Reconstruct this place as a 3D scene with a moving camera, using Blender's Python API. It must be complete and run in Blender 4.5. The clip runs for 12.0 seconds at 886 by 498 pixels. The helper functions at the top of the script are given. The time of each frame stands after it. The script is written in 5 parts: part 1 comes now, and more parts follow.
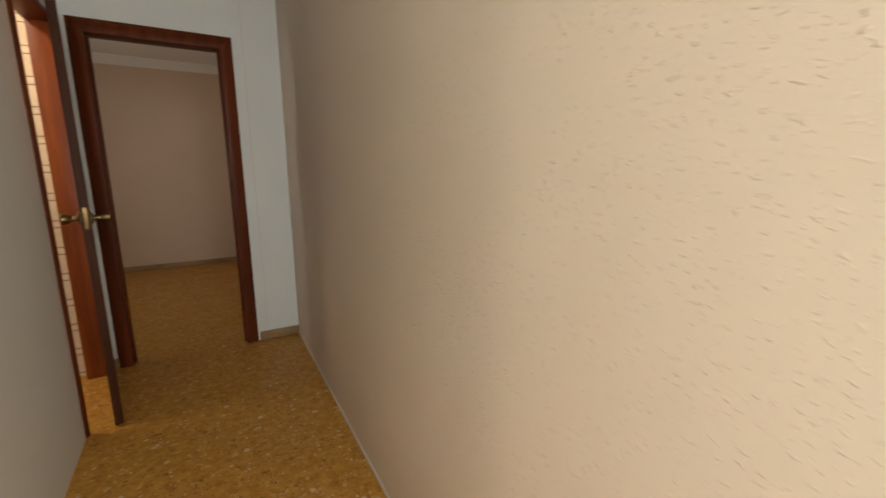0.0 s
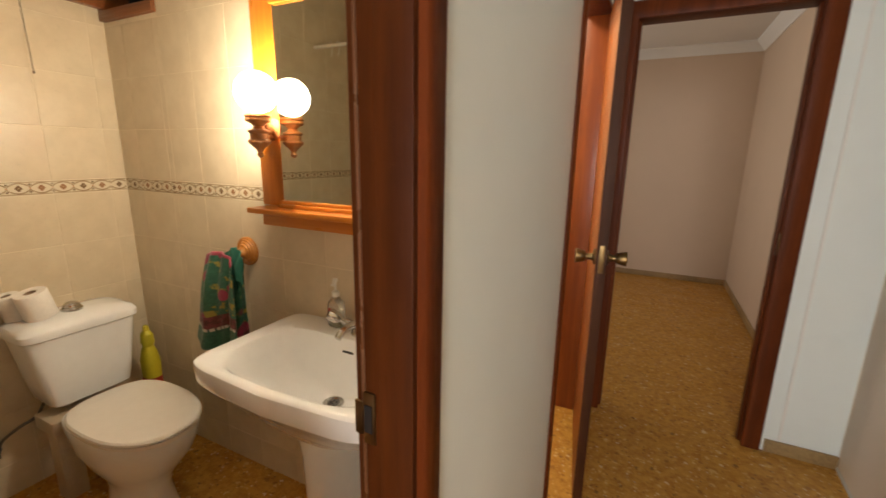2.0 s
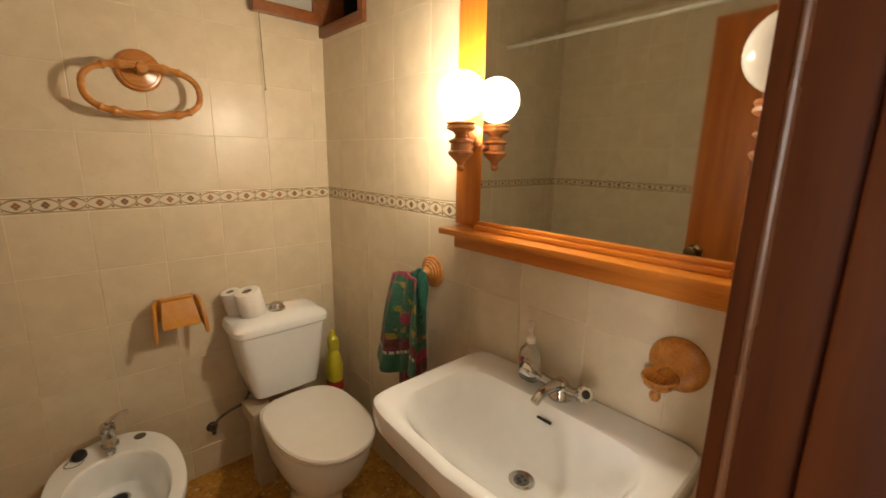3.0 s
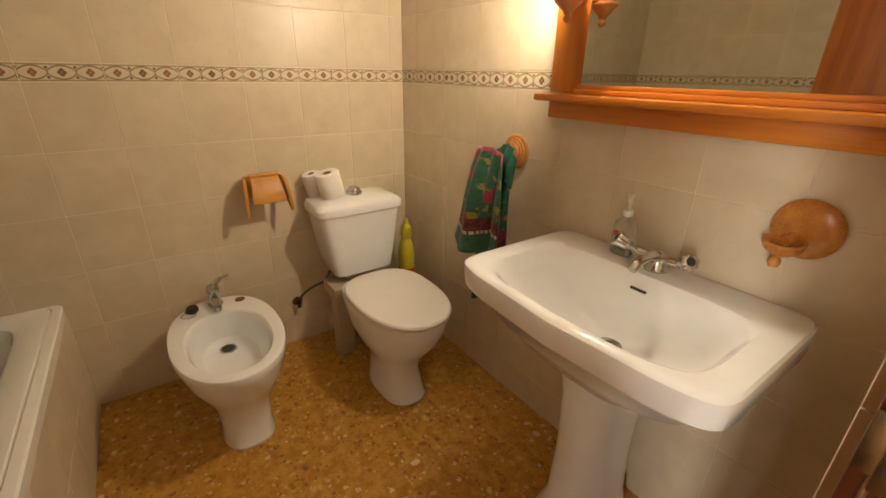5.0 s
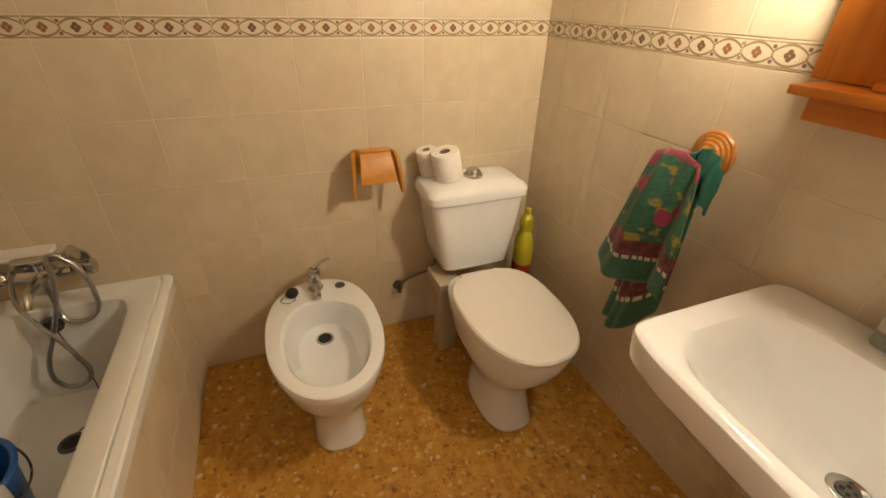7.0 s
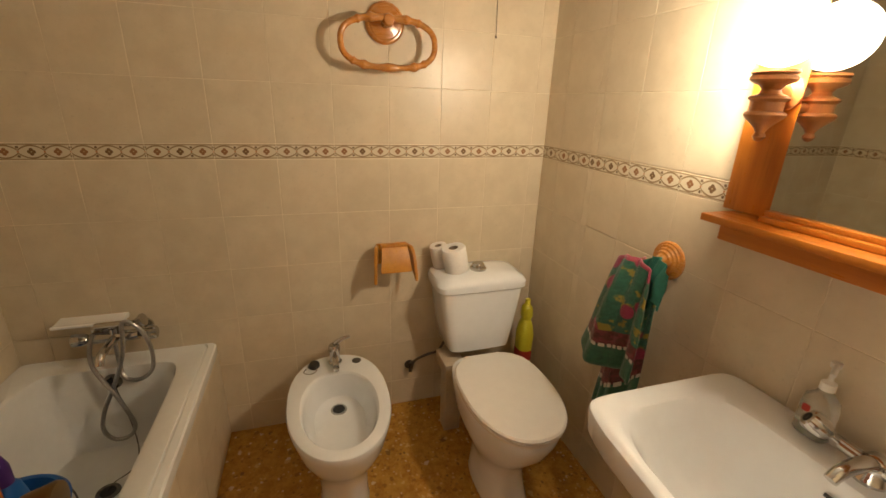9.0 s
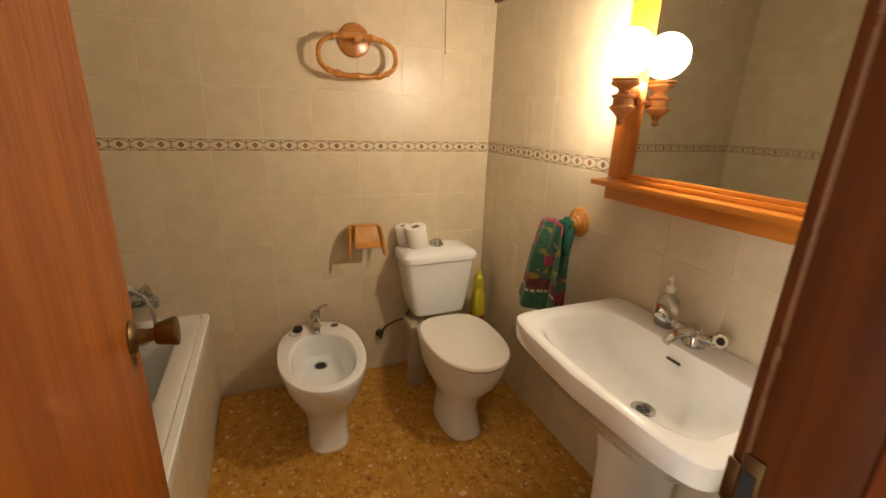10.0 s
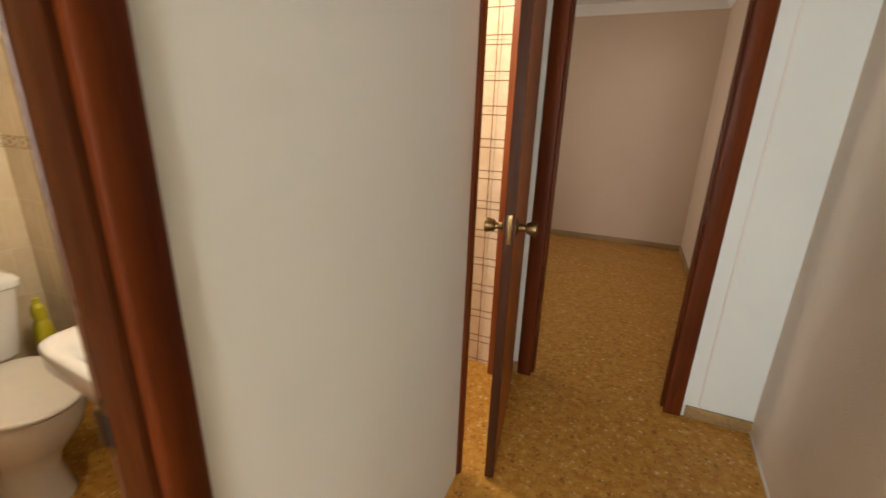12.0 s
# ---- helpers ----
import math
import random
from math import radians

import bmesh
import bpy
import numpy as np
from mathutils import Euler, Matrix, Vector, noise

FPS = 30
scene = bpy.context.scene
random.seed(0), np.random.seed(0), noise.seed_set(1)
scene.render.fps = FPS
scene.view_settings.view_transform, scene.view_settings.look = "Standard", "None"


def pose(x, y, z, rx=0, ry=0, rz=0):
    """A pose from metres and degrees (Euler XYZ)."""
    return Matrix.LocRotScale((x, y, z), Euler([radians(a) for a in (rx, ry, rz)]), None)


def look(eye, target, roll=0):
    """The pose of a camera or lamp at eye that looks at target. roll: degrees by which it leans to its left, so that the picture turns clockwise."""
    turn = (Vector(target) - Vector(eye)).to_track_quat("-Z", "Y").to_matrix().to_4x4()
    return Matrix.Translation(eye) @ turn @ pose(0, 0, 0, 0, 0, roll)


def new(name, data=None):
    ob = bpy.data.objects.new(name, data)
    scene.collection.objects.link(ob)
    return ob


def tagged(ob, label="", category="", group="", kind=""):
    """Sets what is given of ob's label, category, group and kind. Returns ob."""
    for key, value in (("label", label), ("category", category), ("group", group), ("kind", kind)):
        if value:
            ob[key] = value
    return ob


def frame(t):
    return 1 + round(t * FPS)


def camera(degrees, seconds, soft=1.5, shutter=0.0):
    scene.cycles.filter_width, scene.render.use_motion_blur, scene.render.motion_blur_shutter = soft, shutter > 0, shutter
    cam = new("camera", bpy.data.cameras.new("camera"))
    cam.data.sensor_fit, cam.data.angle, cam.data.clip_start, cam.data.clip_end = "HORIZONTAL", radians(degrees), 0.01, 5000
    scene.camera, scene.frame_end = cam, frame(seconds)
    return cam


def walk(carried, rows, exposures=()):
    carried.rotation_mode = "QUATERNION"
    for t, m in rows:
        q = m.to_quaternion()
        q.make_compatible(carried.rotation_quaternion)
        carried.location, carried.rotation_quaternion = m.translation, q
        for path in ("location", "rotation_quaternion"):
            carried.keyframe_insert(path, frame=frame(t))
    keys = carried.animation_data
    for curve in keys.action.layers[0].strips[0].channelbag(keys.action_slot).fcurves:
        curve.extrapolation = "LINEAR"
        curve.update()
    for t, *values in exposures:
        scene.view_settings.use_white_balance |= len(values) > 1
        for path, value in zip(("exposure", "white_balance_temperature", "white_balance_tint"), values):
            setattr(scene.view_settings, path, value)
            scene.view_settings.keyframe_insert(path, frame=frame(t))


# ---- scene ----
cam = camera(93.1, 12.0, 1.5, 0.2)
PATH = [
    (0, (0.915, 0.555, 1.252), (1.927, 2.239, 0.877), -0.3),
    (0.5, (0.942, 0.831, 1.338), (1.487, 2.711, 0.925), 0.6),
    (1, (0.906, 1.108, 1.348), (1.008, 3.06, 0.928), 0.9),
    (1.5, (0.817, 1.313, 1.353), (0.391, 3.221, 0.932), 1.1),
    (2, (0.636, 1.478, 1.39), (-0.223, 3.231, 0.952), 1.0),
    (2.5, (0.457, 1.593, 1.378), (-0.753, 3.125, 0.945), 1.0),
    (3, (0.341, 1.638, 1.412), (-1.109, 2.946, 0.98), 0.9),
    (3.2, (0.336, 1.633, 1.437), (-1.174, 2.87, 1.001), 1.0),
    (4.8, (0.313, 1.521, 1.271), (-1.207, 2.618, 0.572), 1.1),
    (5, (0.286, 1.53, 1.253), (-1.214, 2.601, 0.477), 1.0),
    (5.5, (0.204, 1.572, 1.239), (-1.274, 2.555, 0.316), 1.2),
    (6, (0.087, 1.65, 1.26), (-1.416, 2.509, 0.26), 1.1),
    (6.5, (-0.005, 1.647, 1.266), (-1.55, 2.384, 0.23), 1.2),
    (7, (-0.082, 1.601, 1.318), (-1.674, 2.247, 0.293), 1.5),
    (7.5, (-0.108, 1.597, 1.381), (-1.758, 2.18, 0.412), 1.8),
    (7.7, (-0.105, 1.617, 1.392), (-1.792, 2.167, 0.47), 1.5),
    (9.3, (0.234, 1.584, 1.425), (-1.568, 2.187, 0.801), 2.0),
    (9.5, (0.303, 1.566, 1.415), (-1.494, 2.194, 0.801), 2.0),
    (10, (0.496, 1.483, 1.375), (-1.262, 2.228, 0.779), 2.0),
    (10.5, (0.662, 1.4, 1.369), (-0.981, 2.371, 0.771), 1.9),
    (11, (0.801, 1.35, 1.355), (-0.651, 2.594, 0.771), 1.4),
    (11.5, (0.863, 1.455, 1.352), (-0.296, 2.979, 0.775), 1.1),
    (12, (0.838, 1.698, 1.392), (0.083, 3.447, 0.785), 1.9),
]
walk(cam, [(t, look(eye, target, roll)) for t, eye, target, roll in PATH],
     [(0.0, -0.4), (0.5, 0.0), (1.0, 0.28), (1.5, 0.3), (2.0, 0.28), (2.5, 0.24), (3.0, 0.12), (5.0, 0.4), (7.0, 0.62), (7.5, 0.56), (9.5, 0.24), (10.5, 0.45), (11.0, 0.45), (11.5, 0.38), (12.0, 0.45)])

# ---- light ----
world = bpy.data.worlds.new("world")
scene.world = world
world.use_nodes = True
wn = world.node_tree
sky = wn.nodes.new("ShaderNodeTexSky")
sky.sky_type, sky.sun_disc = "NISHITA", False
sky.sun_elevation, sky.sun_rotation = radians(35), radians(100)
wn.nodes["Background"].inputs[1].default_value = 0.08
wn.links.new(sky.outputs[0], wn.nodes["Background"].inputs[0])


def lamp(name, kind, energy, colour, m, size=0.0, size_y=0.0, spread=180.0):
    data = bpy.data.lights.new(name, kind)
    data.energy, data.color = energy, colour
    if kind == "AREA":
        data.shape, data.size, data.size_y = "RECTANGLE", size, size_y
        data.spread = radians(spread)
    elif kind == "SUN":
        data.angle = radians(size)
    else:
        data.shadow_soft_size = size
    ob = new(name, data)
    ob.matrix_world = m
    return ob


GLOBE_GLOW = 8.0          # radiance of the lit glass globe
lamp("sun", "SUN", 2.0, (1, 0.95, 0.88), look((0, 0, 8), (-3.0, 0.6, 5.6)), 0.5)
lamp("far_window_daylight", "AREA", 14.5, (1.0, 0.91, 0.8), look((-2.12, 5.4, 1.5), (0, 5.4, 1.6)), 1.5, 1.2, 110.0)
# added light from the hall's unseen end, where the real source is unknown
lamp("hall_window_daylight", "AREA", 15, (0.9, 0.95, 1.0), look((0.85, -2.44, 1.55), (0.85, 0, 1.5)), 0.9, 1.3, 100.0)
# added fill for the hall walls; no such window is known
lamp("side_window_daylight", "AREA", 82, (1.0, 0.955, 0.885), look((1.285, -1.05, 1.4), (0, -0.75, 1.3)), 0.88, 1.25)
lamp("globe_bulb", "POINT", 21, (1.0, 0.835, 0.6), Matrix.Translation((-0.507, 2.446, 1.568)), 0.036)
lamp("tiled_room_ceiling_lamp", "AREA", 16, (1.0, 0.82, 0.58), look((-0.15, 3.2, 2.38), (-0.15, 3.2, 0)), 0.25, 0.25)

# ---- plan, in metres ----
BACK, MIRROR_WALL, SIDE = -1.565, 2.60, 0.53       # faces of the bathroom walls
INNER, HALL = 0.278, 0.38                          # both faces of the wall with the two doors
END = 3.80                                         # end wall of the hall
CEIL = 2.56


def right_wall_x(y):
    """The hall's right wall runs slightly out of square."""
    return 1.548 + 0.047 * (y - END)


# ---- node helpers ----
def material(name):
    m = bpy.data.materials.new(name)
    m.use_nodes = True
    return m, m.node_tree, m.node_tree.nodes["Principled BSDF"]


def node(nt, kind, **sets):
    n = nt.nodes.new(kind)
    for k, v in sets.items():
        if k == "operation":
            n.operation = v
        elif k == "blend_type":
            n.blend_type = v
        elif k == "data_type":
            n.data_type = v
        elif k == "feature":
            n.feature = v
        elif k == "distance":
            n.distance = v
    return n


def put(nt, socket, value):
    if isinstance(value, bpy.types.NodeSocket):
        nt.links.new(value, socket)
    else:
        socket.default_value = value


def mth(nt, op, a, b=0.0, c=0.0):
    n = node(nt, "ShaderNodeMath", operation=op)
    put(nt, n.inputs[0], a), put(nt, n.inputs[1], b), put(nt, n.inputs[2], c)
    return n.outputs[0]


def mix(nt, fac, a, b, blend="MIX"):
    n = node(nt, "ShaderNodeMix", data_type="RGBA", blend_type=blend)
    put(nt, n.inputs[0], fac)
    for s, v in ((n.inputs[6], a), (n.inputs[7], b)):
        put(nt, s, v if isinstance(v, bpy.types.NodeSocket) else (*v, 1))
    return n.outputs[2]


def ramp(nt, fac, lo, hi, a=0.0, b=1.0):
    n = node(nt, "ShaderNodeMapRange")
    n.interpolation_type = "SMOOTHSTEP"
    put(nt, n.inputs[0], fac)
    for i, v in enumerate((lo, hi, a, b)):
        n.inputs[i + 1].default_value = v
    return n.outputs[0]


def coords(nt, kind="Object", scale=(1, 1, 1), wander=False):
    """Metre coordinates; wander shifts them from object to object."""
    t = node(nt, "ShaderNodeTexCoord").outputs[kind]
    if wander:
        r = node(nt, "ShaderNodeObjectInfo").outputs["Random"]
        v = node(nt, "ShaderNodeVectorMath", operation="ADD")
        c = node(nt, "ShaderNodeCombineXYZ")
        for i, k in enumerate((37.0, 61.0, 23.0)):
            put(nt, c.inputs[i], mth(nt, "MULTIPLY", r, k))
        nt.links.new(t, v.inputs[0]), nt.links.new(c.outputs[0], v.inputs[1])
        t = v.outputs[0]
    mp = node(nt, "ShaderNodeMapping")
    nt.links.new(t, mp.inputs[0])
    mp.inputs[3].default_value = scale
    return mp.outputs[0]


def noise_tex(nt, vec, scale, detail=4.0, rough=0.55):
    n = node(nt, "ShaderNodeTexNoise")
    nt.links.new(vec, n.inputs["Vector"])
    n.inputs["Scale"].default_value, n.inputs["Detail"].default_value, n.inputs["Roughness"].default_value = scale, detail, rough
    return n.outputs["Fac"]


def voronoi(nt, vec, scale, feature="F1", out="Distance"):
    n = node(nt, "ShaderNodeTexVoronoi", feature=feature)
    nt.links.new(vec, n.inputs["Vector"])
    n.inputs["Scale"].default_value = scale
    return n.outputs[out]


def bump(nt, bsdf, height, strength, distance):
    n = node(nt, "ShaderNodeBump")
    n.inputs["Strength"].default_value, n.inputs["Distance"].default_value = strength, distance
    nt.links.new(height, n.inputs["Height"])
    nt.links.new(n.outputs[0], bsdf.inputs["Normal"])


def plain(name, colour, rough=0.4, metal=0.0, grain=0.06, grain_scale=30.0, relief=0.0005, coat=0.0, wander=True):
    """A plain surface with wear: tone varies at two scales, with a little relief."""
    m, nt, b = material(name)
    v = coords(nt, wander=wander)
    n1, n2 = noise_tex(nt, v, 3.0), noise_tex(nt, v, grain_scale)
    f = mth(nt, "ADD", mth(nt, "MULTIPLY", n1, 0.6), mth(nt, "MULTIPLY", n2, 0.4))
    dark, light = [c * (1 - 2.2 * grain) for c in colour], [min(1.0, c * (1 + 2.2 * grain)) for c in colour]
    nt.links.new(mix(nt, ramp(nt, f, 0.3, 0.7), dark, light), b.inputs["Base Color"])
    put(nt, b.inputs["Roughness"], ramp(nt, n2, 0.2, 0.8, max(0.02, rough - 0.06), rough + 0.08))
    b.inputs["Metallic"].default_value = metal
    b.inputs["Coat Weight"].default_value = coat
    b.inputs["Coat Roughness"].default_value = 0.12
    if relief:
        bump(nt, b, n2, 0.5, relief)
    return m


def wood(name, light, dark, rough=0.32, scale=1.0, along=2, coat=0.35, gloss=0.5):
    """Varnished timber with the grain along one axis."""
    m, nt, b = material(name)
    s = [14.0 * scale] * 3
    s[along] = 0.9 * scale
    v = coords(nt, scale=tuple(s), wander=True)
    n = noise_tex(nt, v, 1.6, 6.0, 0.6)
    fine = noise_tex(nt, v, 9.0, 3.0, 0.7)
    big = noise_tex(nt, coords(nt, wander=True), 2.2)
    c = mix(nt, ramp(nt, n, 0.32, 0.68), dark, light)
    c = mix(nt, mth(nt, "MULTIPLY", ramp(nt, fine, 0.5, 0.75), 0.35), c, [k * 0.55 for k in dark])
    c = mix(nt, mth(nt, "MULTIPLY", ramp(nt, big, 0.35, 0.7), 0.25), c, [k * 1.15 for k in light])
    nt.links.new(c, b.inputs["Base Color"])
    put(nt, b.inputs["Roughness"], ramp(nt, fine, 0.3, 0.7, rough - 0.05, rough + 0.1))
    b.inputs["Coat Weight"].default_value, b.inputs["Coat Roughness"].default_value = coat, 0.18
    b.inputs["Specular IOR Level"].default_value = gloss
    bump(nt, b, fine, 0.25, 0.0006)
    return m


# ---- materials ----
def plaster(name, colour, drops=0.0):
    m, nt, b = material(name)
    v = coords(nt)
    big, mid, fine = noise_tex(nt, v, 0.9), noise_tex(nt, v, 7.0), noise_tex(nt, v, 140.0, 3.0)
    c = mix(nt, ramp(nt, big, 0.3, 0.7), [k * 0.93 for k in colour], colour)
    c = mix(nt, mth(nt, "MULTIPLY", ramp(nt, mid, 0.55, 0.8), 0.12), c, [k * 0.8 for k in colour])
    nt.links.new(c, b.inputs["Base Color"])
    b.inputs["Roughness"].default_value = 0.62
    h = mth(nt, "MULTIPLY", fine, 0.12)
    if drops:
        # sprayed drops, flattened and drawn out sideways
        va = coords(nt, scale=(1, 0.72, 1.25))
        d1 = ramp(nt, noise_tex(nt, va, 125.0, 1.0, 0.4), 0.6, 0.8)
        d2 = ramp(nt, noise_tex(nt, va, 230.0, 1.0, 0.4), 0.6, 0.8, 0, 0.3)
        h = mth(nt, "ADD", h, mth(nt, "ADD", mth(nt, "ADD", d1, d2), mth(nt, "MULTIPLY", mid, 0.35)))
        bump(nt, b, h, 0.9, drops)
    else:
        bump(nt, b, mth(nt, "ADD", h, mth(nt, "MULTIPLY", mid, 0.6)), 0.5, 0.0012)
    return m


def terrazzo(name):
    """Ochre cement with cream, brown and grey chips of two sizes, polished."""
    m, nt, b = material(name)
    v = coords(nt)
    c = mix(nt, ramp(nt, noise_tex(nt, v, 24.0, 6.0, 0.7), 0.36, 0.64), (0.40, 0.178, 0.026), (0.55, 0.295, 0.055))
    c = mix(nt, mth(nt, "MULTIPLY", ramp(nt, noise_tex(nt, v, 85.0, 5.0, 0.7), 0.5, 0.68), 0.3), c, (0.6, 0.38, 0.13))
    for scale, size, share in ((20.0, 0.22, 0.76), (34.0, 0.27, 0.66), (62.0, 0.3, 0.66)):
        warp = node(nt, "ShaderNodeVectorMath", operation="ADD")
        nn = node(nt, "ShaderNodeTexNoise")
        nn.inputs["Scale"].default_value = scale * 1.9
        nt.links.new(v, nn.inputs["Vector"])
        sc = node(nt, "ShaderNodeVectorMath", operation="SCALE")
        nt.links.new(nn.outputs["Color"], sc.inputs[0])
        sc.inputs["Scale"].default_value = 0.85 / scale
        nt.links.new(v, warp.inputs[0]), nt.links.new(sc.outputs[0], warp.inputs[1])
        vo = node(nt, "ShaderNodeTexVoronoi")
        nt.links.new(warp.outputs[0], vo.inputs["Vector"])
        vo.inputs["Scale"].default_value = scale
        sep = node(nt, "ShaderNodeSeparateColor")
        nt.links.new(vo.outputs["Color"], sep.inputs[0])
        pick, tone = sep.outputs[0], sep.outputs[1]
        chip = mth(nt, "MULTIPLY", ramp(nt, vo.outputs["Distance"], size, size + 0.07, 1, 0), mth(nt, "GREATER_THAN", pick, share))
        col = mix(nt, ramp(nt, tone, 0.45, 0.55), (0.24, 0.1, 0.025), (0.66, 0.45, 0.18))
        col = mix(nt, mth(nt, "GREATER_THAN", tone, 0.86), col, (0.72, 0.62, 0.43))
        col = mix(nt, mth(nt, "LESS_THAN", tone, 0.12), col, (0.13, 0.065, 0.03))
        c = mix(nt, mth(nt, "MULTIPLY", chip, 0.64), c, col)
    nt.links.new(c, b.inputs["Base Color"])
    put(nt, b.inputs["Roughness"], ramp(nt, noise_tex(nt, v, 6.0), 0.3, 0.7, 0.36, 0.54))
    b.inputs["Specular IOR Level"].default_value = 0.3
    bump(nt, b, noise_tex(nt, v, 3.0), 0.2, 0.002)
    return m


def wall_tile(name, colour, cloud):
    """Glazed tile with soft clouds; every tile a little different."""
    m, nt, b = material(name)
    v = coords(nt, wander=True)
    r = node(nt, "ShaderNodeObjectInfo").outputs["Random"]
    c = mix(nt, ramp(nt, noise_tex(nt, v, 9.0, 6.0, 0.62), 0.32, 0.7), cloud, colour)
    c = mix(nt, mth(nt, "MULTIPLY", ramp(nt, noise_tex(nt, v, 70.0, 3.0), 0.62, 0.75), 0.25), c, [k * 0.72 for k in cloud])
    c = mix(nt, ramp(nt, r, 0.0, 1.0, 0.0, 0.12), c, [k * 0.86 for k in cloud])
    nt.links.new(c, b.inputs["Base Color"])
    put(nt, b.inputs["Roughness"], ramp(nt, noise_tex(nt, v, 14.0), 0.3, 0.7, 0.32, 0.38))
    bump(nt, b, noise_tex(nt, v, 11.0, 2.0), 0.3, 0.001)
    return m


def band_tile(name):
    """Cream border strip: medallions with a four-petal flower, a wavy taupe ribbon and dots."""
    m, nt, b = material(name)
    xyz = node(nt, "ShaderNodeSeparateXYZ")
    nt.links.new(node(nt, "ShaderNodeTexCoord").outputs["Object"], xyz.inputs[0])
    u, w = xyz.outputs[0], xyz.outputs[2]
    P = 0.0702
    k = mth(nt, "DIVIDE", u, P)
    idx = mth(nt, "ROUND", k)
    du = mth(nt, "MULTIPLY", mth(nt, "SUBTRACT", k, idx), P)                 # metres from the medallion's middle
    half = mth(nt, "MULTIPLY", mth(nt, "SUBTRACT", mth(nt, "SUBTRACT", k, mth(nt, "FLOOR", k)), 0.5), P)   # from the gap between two
    aw = mth(nt, "ABSOLUTE", w)
    wander = coords(nt, wander=True)
    base = mix(nt, ramp(nt, noise_tex(nt, wander, 60.0), 0.3, 0.7), (0.63, 0.54, 0.38), (0.78, 0.7, 0.53))
    taupe, pale = (0.3, 0.21, 0.12), (0.46, 0.36, 0.23)

    def length(a, bb):
        return mth(nt, "SQRT", mth(nt, "ADD", mth(nt, "POWER", a, 2.0), mth(nt, "POWER", bb, 2.0)))
    c = mix(nt, 0.25, base, pale)
    swing = mth(nt, "MULTIPLY_ADD", mth(nt, "POWER", mth(nt, "ABSOLUTE", mth(nt, "COSINE", mth(nt, "MULTIPLY", k, math.pi))), 0.75), 0.0165, 0.0035)
    gap_ = mth(nt, "SUBTRACT", swing, aw)
    ring = ramp(nt, mth(nt, "ABSOLUTE", gap_), 0.0014, 0.0034, 1, 0)
    c = mix(nt, ramp(nt, gap_, 0.0, 0.002), c, (0.68, 0.6, 0.45))
    c = mix(nt, ring, c, taupe)
    # flower: four round petals
    ax, ay = mth(nt, "ABSOLUTE", du), aw
    p1 = length(mth(nt, "SUBTRACT", ax, 0.0058), w)
    p2 = length(du, mth(nt, "SUBTRACT", ay, 0.0064))
    petals = ramp(nt, mth(nt, "MINIMUM", p1, p2), 0.005, 0.0066, 1, 0)
    sep = mth(nt, "MODULO", mth(nt, "ADD", idx, 30.0), 3.0)
    flower = mix(nt, mth(nt, "GREATER_THAN", mth(nt, "MULTIPLY", mth(nt, "GREATER_THAN", sep, -0.5), mth(nt, "LESS_THAN", sep, 0.5)), 0.5), (0.3, 0.15, 0.075), (0.19, 0.115, 0.06))
    c = mix(nt, petals, c, flower)
    c = mix(nt, ramp(nt, length(du, w), 0.0012, 0.0024, 1, 0), c, (0.5, 0.4, 0.24))
    dot = ramp(nt, length(half, mth(nt, "SUBTRACT", aw, 0.0145)), 0.0034, 0.005, 1, 0)
    c = mix(nt, dot, c, (0.19, 0.125, 0.08))
    mid = ramp(nt, length(half, w), 0.0024, 0.004, 1, 0)
    c = mix(nt, mid, c, (0.5, 0.25, 0.13))
    edge = ramp(nt, mth(nt, "ABSOLUTE", mth(nt, "SUBTRACT", aw, 0.0236)), 0.0008, 0.0022, 1, 0)
    c = mix(nt, mth(nt, "MULTIPLY", edge, 0.9), c, taupe)
    c = mix(nt, ramp(nt, aw, 0.0255, 0.0265), c, (0.7, 0.6, 0.44))
    nt.links.new(c, b.inputs["Base Color"])
    b.inputs["Roughness"].default_value = 0.24
    bump(nt, b, mth(nt, "ADD", ring, petals), 0.35, 0.0008)
    return m


def kitchen_tile(name):
    """Cream-pink tile with printed pairs of thin brown lines near its edges."""
    m, nt, b = material(name)
    xyz = node(nt, "ShaderNodeSeparateXYZ")
    nt.links.new(node(nt, "ShaderNodeTexCoord").outputs["Object"], xyz.inputs[0])
    wob = mth(nt, "MULTIPLY", mth(nt, "SUBTRACT", noise_tex(nt, coords(nt, wander=True), 25.0), 0.5), 0.006)
    c = mix(nt, ramp(nt, noise_tex(nt, coords(nt, wander=True), 14.0), 0.3, 0.7), (0.7, 0.56, 0.44), (0.78, 0.66, 0.54))
    for axis in (0, 2):
        a = mth(nt, "ABSOLUTE", mth(nt, "ADD", xyz.outputs[axis], wob))
        line = ramp(nt, mth(nt, "ABSOLUTE", mth(nt, "SUBTRACT", a, 0.0585)), 0.0018, 0.0034, 1, 0)
        c = mix(nt, line, c, (0.2, 0.1, 0.06))
    nt.links.new(c, b.inputs["Base Color"])
    b.inputs["Roughness"].default_value = 0.2
    return m


